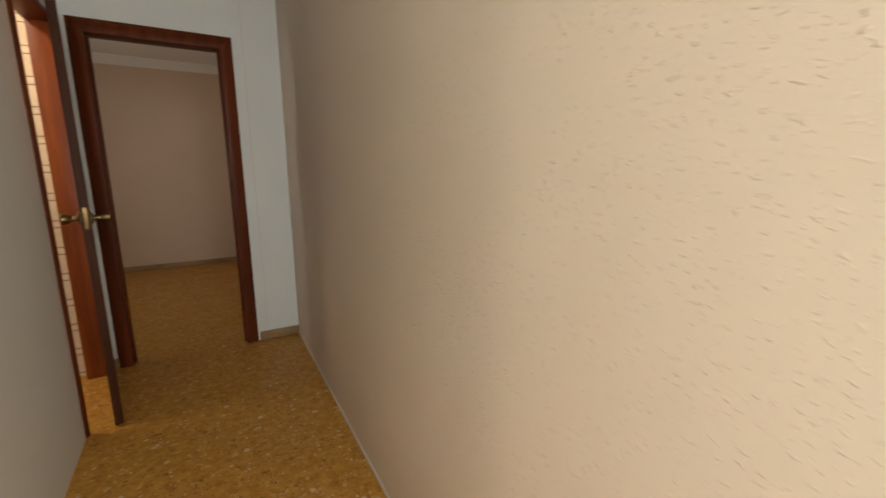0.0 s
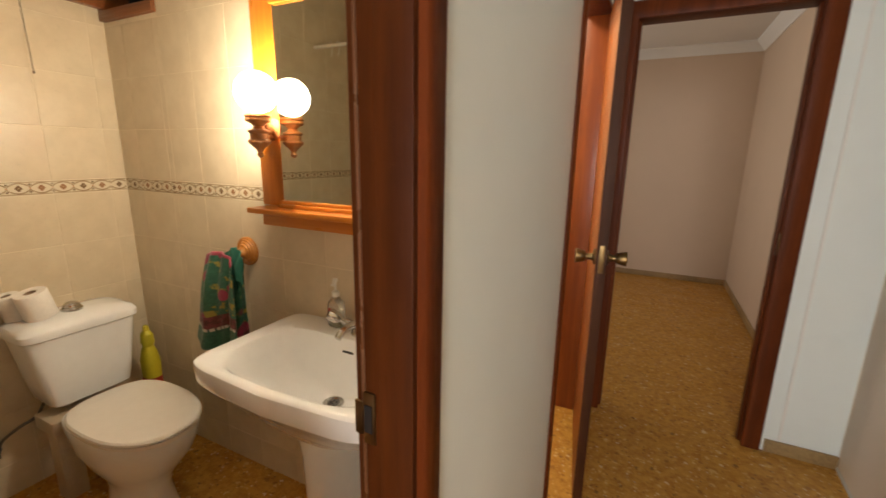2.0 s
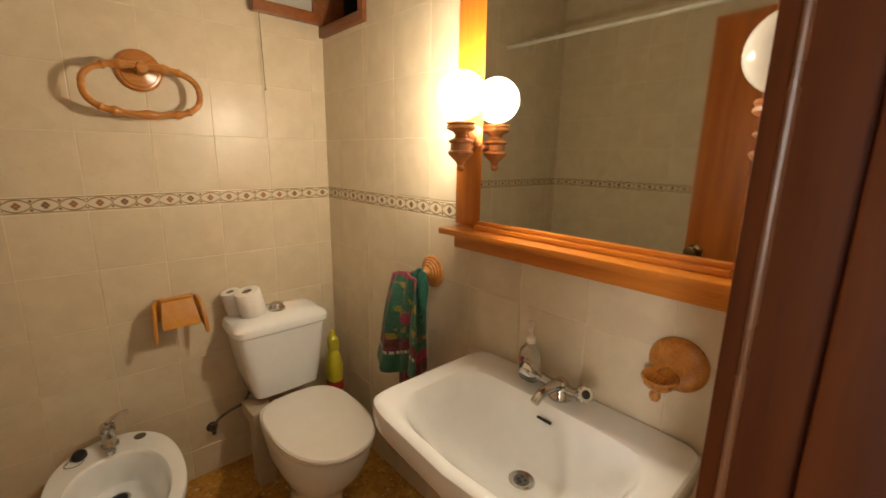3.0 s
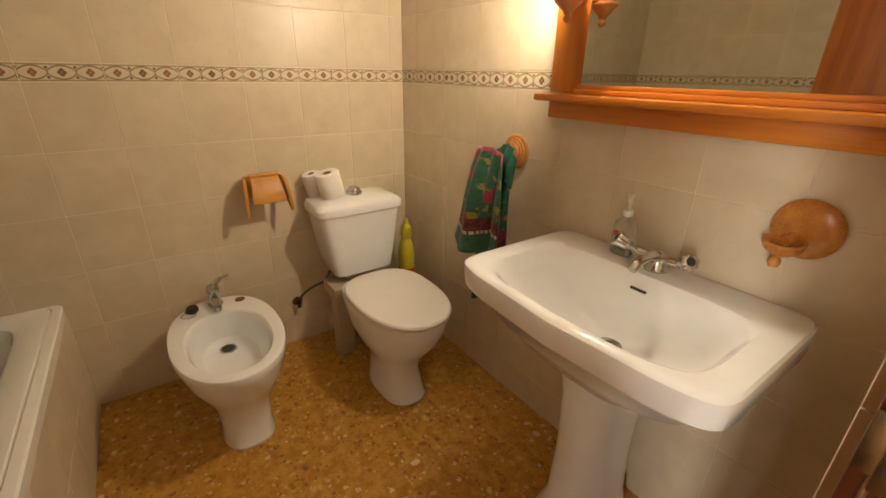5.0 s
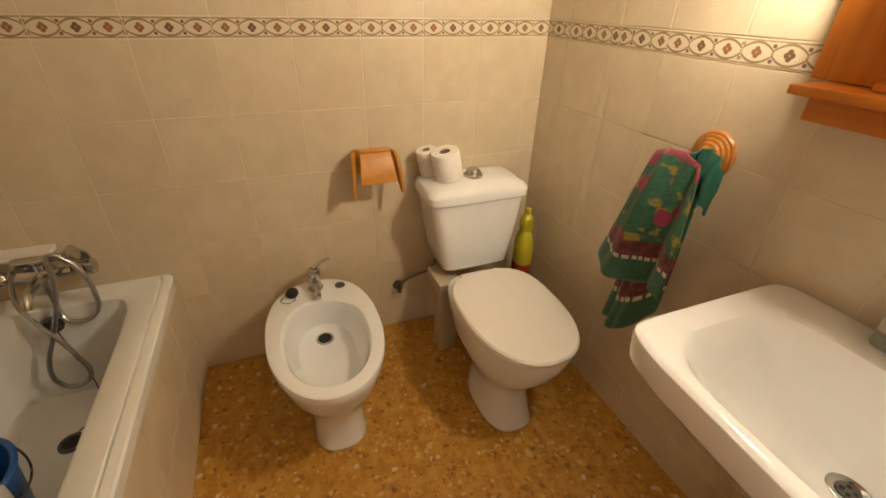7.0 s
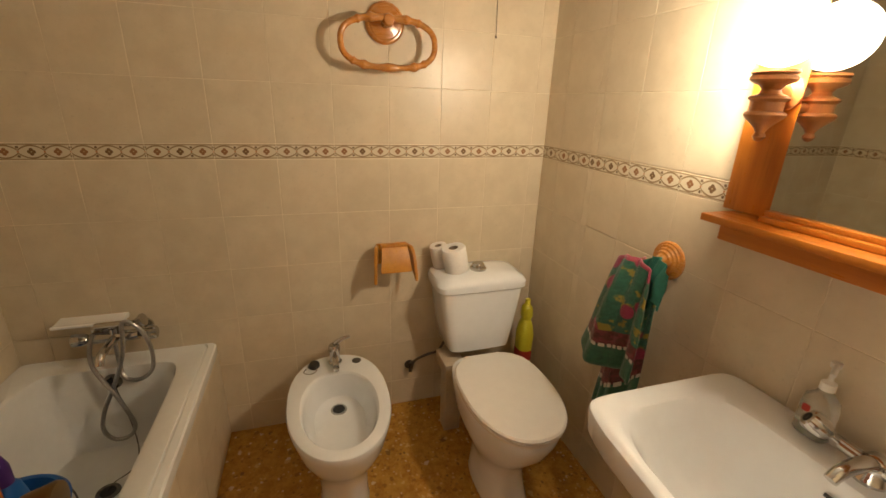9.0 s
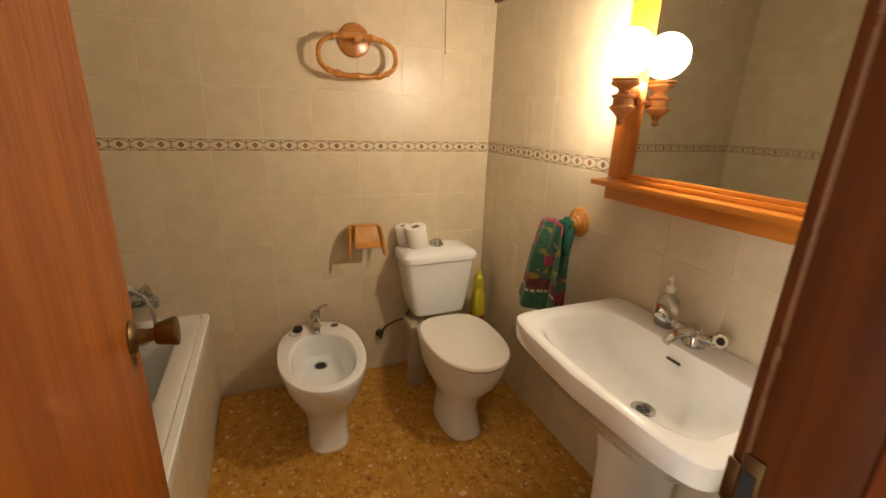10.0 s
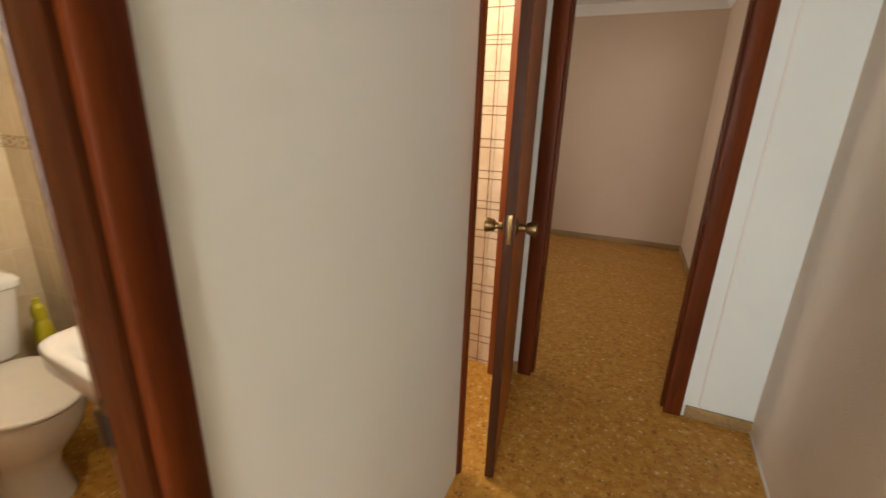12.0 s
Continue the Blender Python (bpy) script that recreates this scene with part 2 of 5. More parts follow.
def towel_cloth(name):
    """Teal terry with pink and yellow blossoms, a maroon border and white stitched stripes."""
    m, nt, b = material(name)
    uv = node(nt, "ShaderNodeTexCoord").outputs["UV"]
    xyz = node(nt, "ShaderNodeSeparateXYZ")
    nt.links.new(uv, xyz.inputs[0])
    u, w = xyz.outputs[0], xyz.outputs[1]
    c = mix(nt, ramp(nt, noise_tex(nt, uv, 30.0), 0.3, 0.7), (0.018, 0.095, 0.06), (0.032, 0.15, 0.09))
    cloth = ramp(nt, noise_tex(nt, uv, 8.5, 3.0), 0.55, 0.64)
    yellow = mix(nt, cloth, c, (0.3, 0.25, 0.045))
    upper = mth(nt, "GREATER_THAN", w, 0.36)
    c = mix(nt, mth(nt, "MULTIPLY", upper, cloth), c, yellow)
    vo = node(nt, "ShaderNodeTexVoronoi")
    nt.links.new(uv, vo.inputs["Vector"])
    vo.inputs["Scale"].default_value = 5.2
    spot = mth(nt, "MULTIPLY", ramp(nt, vo.outputs["Distance"], 0.3, 0.38, 1, 0), upper)
    sepc = node(nt, "ShaderNodeSeparateColor")
    nt.links.new(vo.outputs["Color"], sepc.inputs[0])
    c = mix(nt, mth(nt, "MULTIPLY", spot, mth(nt, "GREATER_THAN", sepc.outputs[0], 0.45)), c, mix(nt, noise_tex(nt, uv, 40.0), (0.2, 0.01, 0.045), (0.42, 0.05, 0.12)))
    band = mth(nt, "MULTIPLY", mth(nt, "GREATER_THAN", w, 0.22), mth(nt, "LESS_THAN", w, 0.36))
    c = mix(nt, mth(nt, "MULTIPLY", band, 0.92), c, mix(nt, ramp(nt, noise_tex(nt, uv, 22.0), 0.45, 0.6), (0.1, 0.012, 0.02), (0.22, 0.03, 0.05)))
    stitch = mth(nt, "MULTIPLY", mth(nt, "MULTIPLY", mth(nt, "GREATER_THAN", w, 0.198), mth(nt, "LESS_THAN", w, 0.232)),
                 mth(nt, "GREATER_THAN", mth(nt, "FRACT", mth(nt, "MULTIPLY", u, 22.0)), 0.3))
    c = mix(nt, stitch, c, (0.62, 0.58, 0.48))
    c = mix(nt, mth(nt, "GREATER_THAN", w, 0.965), c, (0.3, 0.05, 0.08))
    nt.links.new(c, b.inputs["Base Color"])
    b.inputs["Roughness"].default_value = 0.95
    b.inputs["Sheen Weight"].default_value = 0.3
    bump(nt, b, noise_tex(nt, uv, 160.0, 2.0), 0.7, 0.003)
    return m


def glow(name, colour, strength):
    m, nt, b = material(name)
    b.inputs["Base Color"].default_value = (0.9, 0.88, 0.82, 1)
    b.inputs["Emission Color"].default_value, b.inputs["Emission Strength"].default_value = (*colour, 1), strength
    return m


def glass(name, colour, rough, transmission=1.0):
    m, nt, b = material(name)
    b.inputs["Base Color"].default_value = (*colour, 1)
    b.inputs["Roughness"].default_value = rough
    b.inputs["Transmission Weight"].default_value = transmission
    b.inputs["IOR"].default_value = 1.45
    return m


M = {
    "plaster": plaster("smooth_cool_white_plaster", (0.75, 0.785, 0.765)),
    "gotele": plaster("sprayed_drop_plaster", (0.8, 0.69, 0.565), 0.0016),
    "pink": plaster("pinkish_beige_paint", (0.6, 0.455, 0.33)),
    "ceiling": plaster("white_ceiling_paint", (0.76, 0.74, 0.7)),
    "terrazzo": terrazzo("ochre_terrazzo"),
    "tile": wall_tile("beige_wall_tile", (0.675, 0.575, 0.42), (0.605, 0.507, 0.36)),
    "band": band_tile("border_tile"),
    "ktile": kitchen_tile("lined_cream_tile"),
    "grout": plain("pale_grout", (0.74, 0.645, 0.485), 0.8, grain_scale=80, relief=0.001),
    "casing": wood("dark_mahogany_casing", (0.13, 0.028, 0.005), (0.075, 0.015, 0.003), 0.45, coat=0.03, gloss=0.14),
    "door": wood("reddish_door_veneer", (0.335, 0.095, 0.010), (0.225, 0.054, 0.006), 0.45, coat=0.04, gloss=0.28),
    # casing mahogany made darker: the reveal's shade is put into the colour
    "jamb": wood("shade_toned_mahogany_jamb", (0.082, 0.021, 0.004), (0.045, 0.011, 0.0025), 0.45, coat=0.03, gloss=0.14),
    # lighter mahogany: the tiled room's lamplight is put into the colour
    "midred": wood("painted_lit_mahogany_jamb", (0.24, 0.058, 0.01), (0.15, 0.032, 0.006), 0.35, coat=0.1, gloss=0.3),
    # far darker than the leaf: shade on its edges is painted in
    "edge": wood("painted_shade_door_edge", (0.06, 0.018, 0.005), (0.03, 0.009, 0.003), 0.55, coat=0.0, gloss=0.2),
    "pine": wood("orange_pine", (0.55, 0.19, 0.02), (0.42, 0.12, 0.01), 0.32, coat=0.2),
    "pine_x": wood("orange_pine_lying", (0.55, 0.19, 0.02), (0.42, 0.12, 0.01), 0.32, along=0, coat=0.2),
    "beech": wood("orange_turned_wood", (0.54, 0.23, 0.045), (0.4, 0.145, 0.022), 0.26, 1.6, along=1),
    "turned": wood("dull_turned_wood", (0.44, 0.18, 0.055), (0.3, 0.105, 0.03), 0.35, 1.6),
    "window_wood": wood("dark_pine_window", (0.26, 0.09, 0.025), (0.16, 0.05, 0.014), 0.38, along=0),
    "ceramic": plain("white_glazed_ceramic", (0.82, 0.835, 0.845), 0.1, grain=0.012, relief=0.0, coat=0.4),
    "seat": plain("cream_plastic_seat", (0.82, 0.79, 0.74), 0.16, grain=0.012, relief=0.0),
    "enamel": plain("white_bath_enamel", (0.82, 0.82, 0.8), 0.14, grain=0.015, relief=0.0, coat=0.3),
    "chrome": plain("chrome", (0.54, 0.53, 0.51), 0.12, 1.0, grain=0.03, relief=0.0),
    "hose": plain("braided_chrome_hose", (0.42, 0.41, 0.4), 0.3, 1.0, grain=0.1, grain_scale=300),
    "brass": plain("aged_brass", (0.17, 0.11, 0.048), 0.38, 1.0, grain=0.12),
    "black": plain("black_rubber", (0.012, 0.012, 0.013), 0.5),
    "drain": plain("tarnished_drain", (0.16, 0.15, 0.14), 0.3, 0.9, grain=0.1),
    "paper": plain("white_paper", (0.86, 0.83, 0.78), 0.9, grain=0.03, grain_scale=90, relief=0.0004),
    "card": plain("grey_cardboard", (0.3, 0.22, 0.15), 0.9),
    "yellow": plain("yellow_plastic_bottle", (0.55, 0.5, 0.03), 0.35),
    "red": plain("red_label", (0.4, 0.03, 0.02), 0.5),
    "green": plain("green_liquid", (0.1, 0.16, 0.05), 0.3),
    "blue": plain("blue_plastic", (0.012, 0.1, 0.36), 0.35),
    "purple": plain("purple_plastic", (0.06, 0.02, 0.16), 0.35),
    "white": plain("white_plastic", (0.74, 0.72, 0.67), 0.4),
    "cloth": plain("white_rag", (0.66, 0.62, 0.55), 0.95, grain_scale=60, relief=0.002),
    "bare": plain("bare_filler_patch", (0.3, 0.29, 0.24), 0.85, grain=0.16, grain_scale=40, relief=0.002),
    # paler than the jamb: the bead's highlight is painted into its colour
    "bead_glint": plain("glint_toned_varnish_bead", (0.12, 0.05, 0.022), 0.28, grain=0.05, grain_scale=9, relief=0.0),
    "skirting": plain("brown_terrazzo_skirting", (0.3, 0.19, 0.08), 0.5, grain=0.14, grain_scale=60),
    "pipe": plain("beige_waste_pipe", (0.5, 0.42, 0.31), 0.5),
    "holder": wood("bright_orange_wood", (0.56, 0.25, 0.03), (0.44, 0.17, 0.016), 0.3, along=0, coat=0.2),
    "cord": plain("dark_cord", (0.06, 0.045, 0.03), 0.8),
    "towel": towel_cloth("floral_towel"),
    "terry": plain("plain_teal_terry", (0.022, 0.14, 0.1), 0.95, grain=0.12, grain_scale=120, relief=0.003),
    "lit": glow("lit_opal_globe", (1.0, 0.88, 0.7), GLOBE_GLOW),
    "opal": plain("opal_glass", (0.8, 0.78, 0.72), 0.15, grain=0.01, relief=0.0, coat=0.4),
    "clear": glass("clear_plastic", (0.9, 0.88, 0.82), 0.12, 0.75),
    "frosted": glass("frosted_glass", (0.8, 0.8, 0.74), 0.5, 0.6),
    "pane": glass("window_glass", (0.95, 0.97, 0.97), 0.02),
    # near black, so the colour itself gives the unlit shaft's darkness
    "shaft": plain("shade_black_shaft_render", (0.05, 0.045, 0.04), 0.9),
}
mm, nt_, b_ = material("silvered_mirror")
b_.inputs["Base Color"].default_value, b_.inputs["Metallic"].default_value, b_.inputs["Roughness"].default_value = (0.63, 0.64, 0.58, 1), 1.0, 0.03
put(nt_, b_.inputs["Roughness"], ramp(nt_, noise_tex(nt_, coords(nt_), 5.0), 0.35, 0.75, 0.015, 0.06))
M["mirror"] = mm


# ---- mesh helpers ----
def bm_box(x0, x1, y0, y1, z0, z1, bevel=0.0, seg=2):
    bm = bmesh.new()
    bmesh.ops.create_cube(bm, size=1)
    for v in bm.verts:
        v.co = Vector(((x0, x1)[v.co.x > 0], (y0, y1)[v.co.y > 0], (z0, z1)[v.co.z > 0]))
    if bevel:
        bmesh.ops.bevel(bm, geom=bm.edges[:], offset=bevel, segments=seg, affect="EDGES", profile=0.6)
    return bm


def bm_add(*bms):
    """Several shapes in one mesh."""
    out = bmesh.new()
    for bm in bms:
        tmp = bpy.data.meshes.new("tmp")
        bm.to_mesh(tmp)
        out.from_mesh(tmp)
        bpy.data.meshes.remove(tmp)
        bm.free()
    return out


def bm_moved(bm, m):
    bmesh.ops.transform(bm, matrix=m, verts=bm.verts[:])
    return bm


def bm_rings(rings, cap_first=False, cap_last=False, closed=True):
    """A skin over rings of points."""
    bm = bmesh.new()
    rows = [[bm.verts.new(p) for p in ring] for ring in rings]
    n = len(rows[0])
    for a, b in zip(rows, rows[1:]):
        for i in range(n if closed else n - 1):
            j = (i + 1) % n
            bm.faces.new((a[i], a[j], b[j], b[i]))
    if cap_first:
        bm.faces.new(list(reversed(rows[0])))
    if cap_last:
        bm.faces.new(rows[-1])
    bmesh.ops.recalc_face_normals(bm, faces=bm.faces[:])
    return bm


def bm_lathe(profile, m=Matrix(), seg=24):
    """Turned on z; profile of (radius, height)."""
    rings = [[(max(r, 1e-4) * math.cos(2 * math.pi * i / seg), max(r, 1e-4) * math.sin(2 * math.pi * i / seg), z) for i in range(seg)] for r, z in profile]
    return bm_moved(bm_rings(rings, True, True), m)


def bm_tube(points, r, seg=10, spline=True, radii=None):
    """A round bar through points."""
    pts = [Vector(p) for p in points]
    if spline:
        fine = []
        for i in range(len(pts) - 1):
            p0, p1, p2, p3 = pts[max(i - 1, 0)], pts[i], pts[i + 1], pts[min(i + 2, len(pts) - 1)]
            for k in range(6):
                t = k / 6
                fine.append(0.5 * ((2 * p1) + (p2 - p0) * t + (2 * p0 - 5 * p1 + 4 * p2 - p3) * t * t + (3 * p1 - p0 - 3 * p2 + p3) * t ** 3))
        pts = fine + [pts[-1]]
    rings, up = [], None
    for i, p in enumerate(pts):
        d = (pts[min(i + 1, len(pts) - 1)] - pts[max(i - 1, 0)]).normalized()
        if up is None:
            up = d.orthogonal().normalized()
        up = (up - d * up.dot(d)).normalized()
        side = d.cross(up)
        rr = r if radii is None else radii(i / (len(pts) - 1))
        rings.append([p + rr * (math.cos(2 * math.pi * k / seg) * up + math.sin(2 * math.pi * k / seg) * side) for k in range(seg)])
    return bm_rings(rings, True, True)


def bm_ball(c, r, seg=16):
    bm = bmesh.new()
    bmesh.ops.create_uvsphere(bm, u_segments=seg * 2, v_segments=seg, radius=r)
    return bm_moved(bm, Matrix.Translation(c))


def bm_poly(points, depth, m=Matrix(), bevel=0.0):
    """A flat outline in x and z, pushed out along y by depth."""
    bm = bmesh.new()
    a = [bm.verts.new((x, 0, z)) for x, z in points]
    b = [bm.verts.new((x, depth, z)) for x, z in points]
    bm.faces.new(a), bm.faces.new(list(reversed(b)))
    for i in range(len(a)):
        j = (i + 1) % len(a)
        bm.faces.new((a[i], b[i], b[j], a[j]))
    bmesh.ops.recalc_face_normals(bm, faces=bm.faces[:])
    if bevel:
        bmesh.ops.bevel(bm, geom=bm.edges[:], offset=bevel, segments=2, affect="EDGES")
    return bm_moved(bm, m)


def shade(me, angle=35):
    for p in me.polygons:
        p.use_smooth = True
    me.set_sharp_from_angle(angle=radians(angle))


def mesh_of(name, bm, mat, smooth=True):
    me = bpy.data.meshes.new(name)
    bm.to_mesh(me)
    bm.free()
    me.materials.append(mat)
    if smooth:
        shade(me)
    return me


BASES = {}


def thing(name, at, label, category, group=""):
    """An empty at a thing's base, for its parts."""
    e = new(name)
    e.empty_display_size = 0.05
    e.location = at
    BASES[e] = Matrix.Translation(at).inverted()
    return tagged(e, label, category, group)


def part(name, bm, mat, parent, label=""):
    ob = new(name, mesh_of(name, bm, M[mat]))
    ob.parent = parent
    ob.matrix_parent_inverse = BASES.get(parent, Matrix())
    return tagged(ob, label) if label else ob


def single(name, bm, mat, label, category, group="", kind=""):
    return tagged(new(name, mesh_of(name, bm, M[mat])), label, category, group, kind)


def structure(name, bm, mat, label="", category=""):
    return single(name, bm, mat, label, category, kind="structure")


def holed(axis, lo, hi, a0, a1, z1, holes):
    """A wall slab between lo and hi on one axis, from a0 to a1 on the other, with rectangular openings (a, b, bottom, top)."""
    bits, at = [], a0
    for a, b, zb, zt in sorted(holes):
        bits += [(at, a, 0, z1), (a, b, zt, z1)] + ([(a, b, 0, zb)] if zb > 0 else [])
        at = b
    bits.append((at, a1, 0, z1))
    boxes = [bm_box(lo, hi, p, q, r, s) if axis == "x" else bm_box(p, q, lo, hi, r, s) for p, q, r, s in bits]
    bm = bm_add(*boxes)
    return bm


# ---- large structure ----
structure("floor", bm_box(-2.4, 1.72, -2.6, 7.15, -0.12, 0.0), "terrazzo", "polished ochre terrazzo floor with cream and brown chips", "floor")
structure("ceiling", bm_box(-2.4, 1.72, -2.6, 7.15, CEIL, CEIL + 0.12), "ceiling", "plain white painted ceiling", "ceiling")

# wall with the bathroom door and the tiled room's door
wall_doors = structure("wall_west", holed("x", INNER, HALL, -2.5, END, CEIL, [(1.21, 1.985, 0, 2.075), (2.965, 3.745, 0, 2.075)]), "plaster",
                       "smooth cool white plaster wall with two door openings", "wall")
def slanted(y0, y1, z0, z1):
    return bm_rings([[(right_wall_x(y), y, z0), (right_wall_x(y) + 0.12, y, z0), (right_wall_x(y) + 0.12, y, z1), (right_wall_x(y), y, z1)] for y in (y0, y1)], True, True)


wall_e = structure("wall_east", bm_add(slanted(-2.5, -1.5, 0, CEIL), slanted(-1.5, -0.6, 0, 0.77), slanted(-1.5, -0.6, 2.03, CEIL), slanted(-0.6, END, 0, CEIL)),
                   "gotele", "cream wall with sprayed drop plaster texture", "wall")
structure("wall_north", holed("y", END, END + 0.1, -0.75, 1.70, CEIL, [(0.435, 1.255, 0, 2.09)]), "plaster", "white plaster end wall with a doorway", "wall")
structure("wall_south", holed("y", -2.56, -2.46, 0.0, 1.5, CEIL, [(0.4, 1.3, 0.9, 2.2)]), "plaster", "plain white hall end wall", "wall")

# bathroom shell
structure("wall_bath_back", bm_box(BACK - 0.112, BACK - 0.0016, 0.4, 2.70, 0, CEIL), "grout", "mortar behind the beige bathroom tiles", "wall")
structure("wall_bath_mirror", holed("y", MIRROR_WALL + 0.0016, MIRROR_WALL + 0.1, BACK - 0.0016, INNER, CEIL, [(-1.577, -1.19, 1.92, 2.40)]), "grout", "mortar behind the beige bathroom tiles", "wall")
structure("wall_bath_side", bm_box(BACK - 0.0016, INNER, SIDE - 0.1, SIDE - 0.0016, 0, CEIL), "grout", "mortar behind the beige bathroom tiles", "wall")

# tiled room beside the bathroom
structure("wall_tiled_room_west", bm_box(-0.75, -0.65, 2.70, END, 0, CEIL), "plaster", "plain wall of the tiled room", "wall")
# walls painted almost black to keep the small window's opening dark
structure("wall_shaft", bm_add(bm_box(-1.9, -0.755, 3.35, 3.45, 0, CEIL), bm_box(-1.9, -1.8, 2.70, 3.35, 0, CEIL)), "shaft", "wall of the light shaft, its darkness put into the colour", "wall")

# far room
structure("wall_far_north", bm_box(-2.3, 1.62, 6.98, 7.1, 0, CEIL), "pink", "pinkish beige painted wall", "wall")
structure("wall_far_east", bm_box(1.50, 1.62, END + 0.1, 6.98, 0, CEIL), "pink", "pinkish beige painted wall", "wall")
structure("wall_far_west", holed("x", -2.3, -2.2, END + 0.1, 6.98, CEIL, [(4.6, 6.2, 0.9, 2.15)]), "pink", "pinkish beige wall with a window", "wall")
structure("wall_far_south", bm_box(-2.2, -0.755, END, END + 0.1, 0, CEIL), "pink", "pinkish beige painted wall", "wall")


COVE = [(0, 2.462), (0.012, 2.462), (0.016, 2.474), (0.028, 2.486), (0.05, 2.515), (0.075, 2.535), (0.085, 2.545), (0.085, CEIL), (0, CEIL)]


structure("crown_moulding", bm_rings([[(x, 6.98 - d, z) for d, z in COVE] for x in (-2.2, 1.50)], True, True), "ceiling", "white plaster cove moulding", "moulding")
structure("crown_moulding", bm_rings([[(1.50 - d, y, z) for d, z in COVE] for y in (END + 0.1, 6.98)], True, True), "ceiling", "white plaster cove moulding", "moulding")

# terrazzo skirting
for x0, x1, y0, y1 in ((1.268, 1.548, END - 0.012, END), (0.38, 0.425, END - 0.012, END), (-2.2, 1.488, 6.968, 6.98), (1.488, 1.50, END + 0.1, 6.98)):
    structure("baseboard", bm_box(x0, x1, y0, y1, 0, 0.065, 0.003), "skirting", "low terrazzo skirting", "skirting")
structure("baseboard", bm_rings([[(right_wall_x(y) - 0.004, y, 0), (right_wall_x(y) + 0.01, y, 0), (right_wall_x(y) + 0.01, y, 0.022), (right_wall_x(y) - 0.004, y, 0.016)] for y in (-2.4, END)], True, True),
          "ceiling", "thin white painted line at the wall's foot", "skirting")
structure("trim", bm_box(1.318, 1.328, END - 0.006, END + 0.004, 0.07, CEIL, 0.002), "ceiling", "thin white cable strip", "cable strip")


def window_unit(name, x_or_y, a, b, zb, zt, axis, label):
    w = tagged(thing(name, ((x_or_y, (a + b) / 2, zb) if axis == "x" else ((a + b) / 2, x_or_y, zb)), label, "window"), kind="structure")
    d = 0.05

    def bar(p, q, r, s, t=d):
        return bm_box(x_or_y - t / 2, x_or_y + t / 2, p, q, r, s, 0.004) if axis == "x" else bm_box(p, q, x_or_y - t / 2, x_or_y + t / 2, r, s, 0.004)
    part("window_frame", bm_add(bar(a, b, zb, zb + d), bar(a, b, zt - d, zt), bar(a, a + d, zb + d, zt - d), bar(b - d, b, zb + d, zt - d), bar((a + b) / 2 - d / 2, (a + b) / 2 + d / 2, zb + d, zt - d)), "white", w)
    for p, q in ((a + d, (a + b) / 2 - d / 2), ((a + b) / 2 + d / 2, b - d)):
        g = part("pane", bar(p, q, zb + d, zt - d, 0.006), "pane", w)
        g.visible_shadow = False


window_unit("window_1", -2.25, 4.6, 6.2, 0.9, 2.15, "x", "white framed window of the far room")
# made-up window at the unseen hall end, for the lamp there
window_unit("window_2", -2.51, 0.4, 1.3, 0.9, 2.2, "y", "added white framed window at the hall's unseen end")
# unseen side window, added as a place for the fill lamp
window_unit("window_4", 1.38, -1.5, -0.6, 0.77, 2.03, "x", "added white framed side window of the hall, never in view")


# ---- door casings ----
def casing_profile(width, depth):
    """Across the casing: (offset over its width, how far it stands out)."""
    return [(0, 0), (0, depth * 0.8), (0.002, depth * 0.93), (0.006, depth), (width * 0.7, depth), (width * 0.73, depth * 0.93), (width * 0.76, depth * 0.9), (width - 0.008, depth * 0.86), (width - 0.002, depth * 0.7), (width, depth * 0.5), (width, 0)]


def casing(name, face, out, a0, a1, top, width, axis, parent, depth=0.016):
    """Mitred boards round an opening a0 to a1 on a wall face; out: which way it stands out."""
    prof2 = casing_profile(width, depth)

    def pt(a, z, d):
        return (face + out * d, a, z) if axis == "x" else (a, face + out * d, z)
    sides = (("casing_board", [[pt(a0 - o, 0, d) for o, d in prof2], [pt(a0 - o, top + o, d) for o, d in prof2]]),
             ("casing_board", [[pt(a1 + o, 0, d) for o, d in prof2], [pt(a1 + o, top + o, d) for o, d in prof2]]),
             ("casing_head", [[pt(a0 - o, top + o, d) for o, d in prof2], [pt(a1 + o, top + o, d) for o, d in prof2]]))
    for nm, rings in sides:
        part(nm, bm_rings(rings, True, True), "casing", parent)


# bathroom door
door_1 = tagged(thing("door_1", (0.33, 1.6, 0), "dark mahogany door frame, the bathroom door standing wide open", "door"), kind="structure")
Y0, Y1, TOP = 1.262, 1.928, 2.03
# jambs in the shade-toned wood, as is the stop on the Y1 side
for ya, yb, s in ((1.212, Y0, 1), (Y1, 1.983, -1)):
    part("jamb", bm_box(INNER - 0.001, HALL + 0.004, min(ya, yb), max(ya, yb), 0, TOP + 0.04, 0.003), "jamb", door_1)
part("jamb_head", bm_box(INNER - 0.001, HALL + 0.004, Y0, Y1, TOP, TOP + 0.04, 0.003), "casing", door_1)
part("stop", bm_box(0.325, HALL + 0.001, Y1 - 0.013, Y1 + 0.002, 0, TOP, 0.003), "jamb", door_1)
part("stop", bm_box(0.325, HALL + 0.001, Y0 - 0.002, Y0 + 0.012, 0, TOP, 0.003), "casing", door_1)
# round bead; its pale tone stands in for the lamp's glint
part("edge_bead", bm_tube([(0.2905, Y1 - 0.0005, 0.002), (0.2905, Y1 - 0.0005, TOP - 0.02)], 0.0028, 10, False), "bead_glint", door_1, "glossy bead on the jamb, its highlight put into a paler colour")
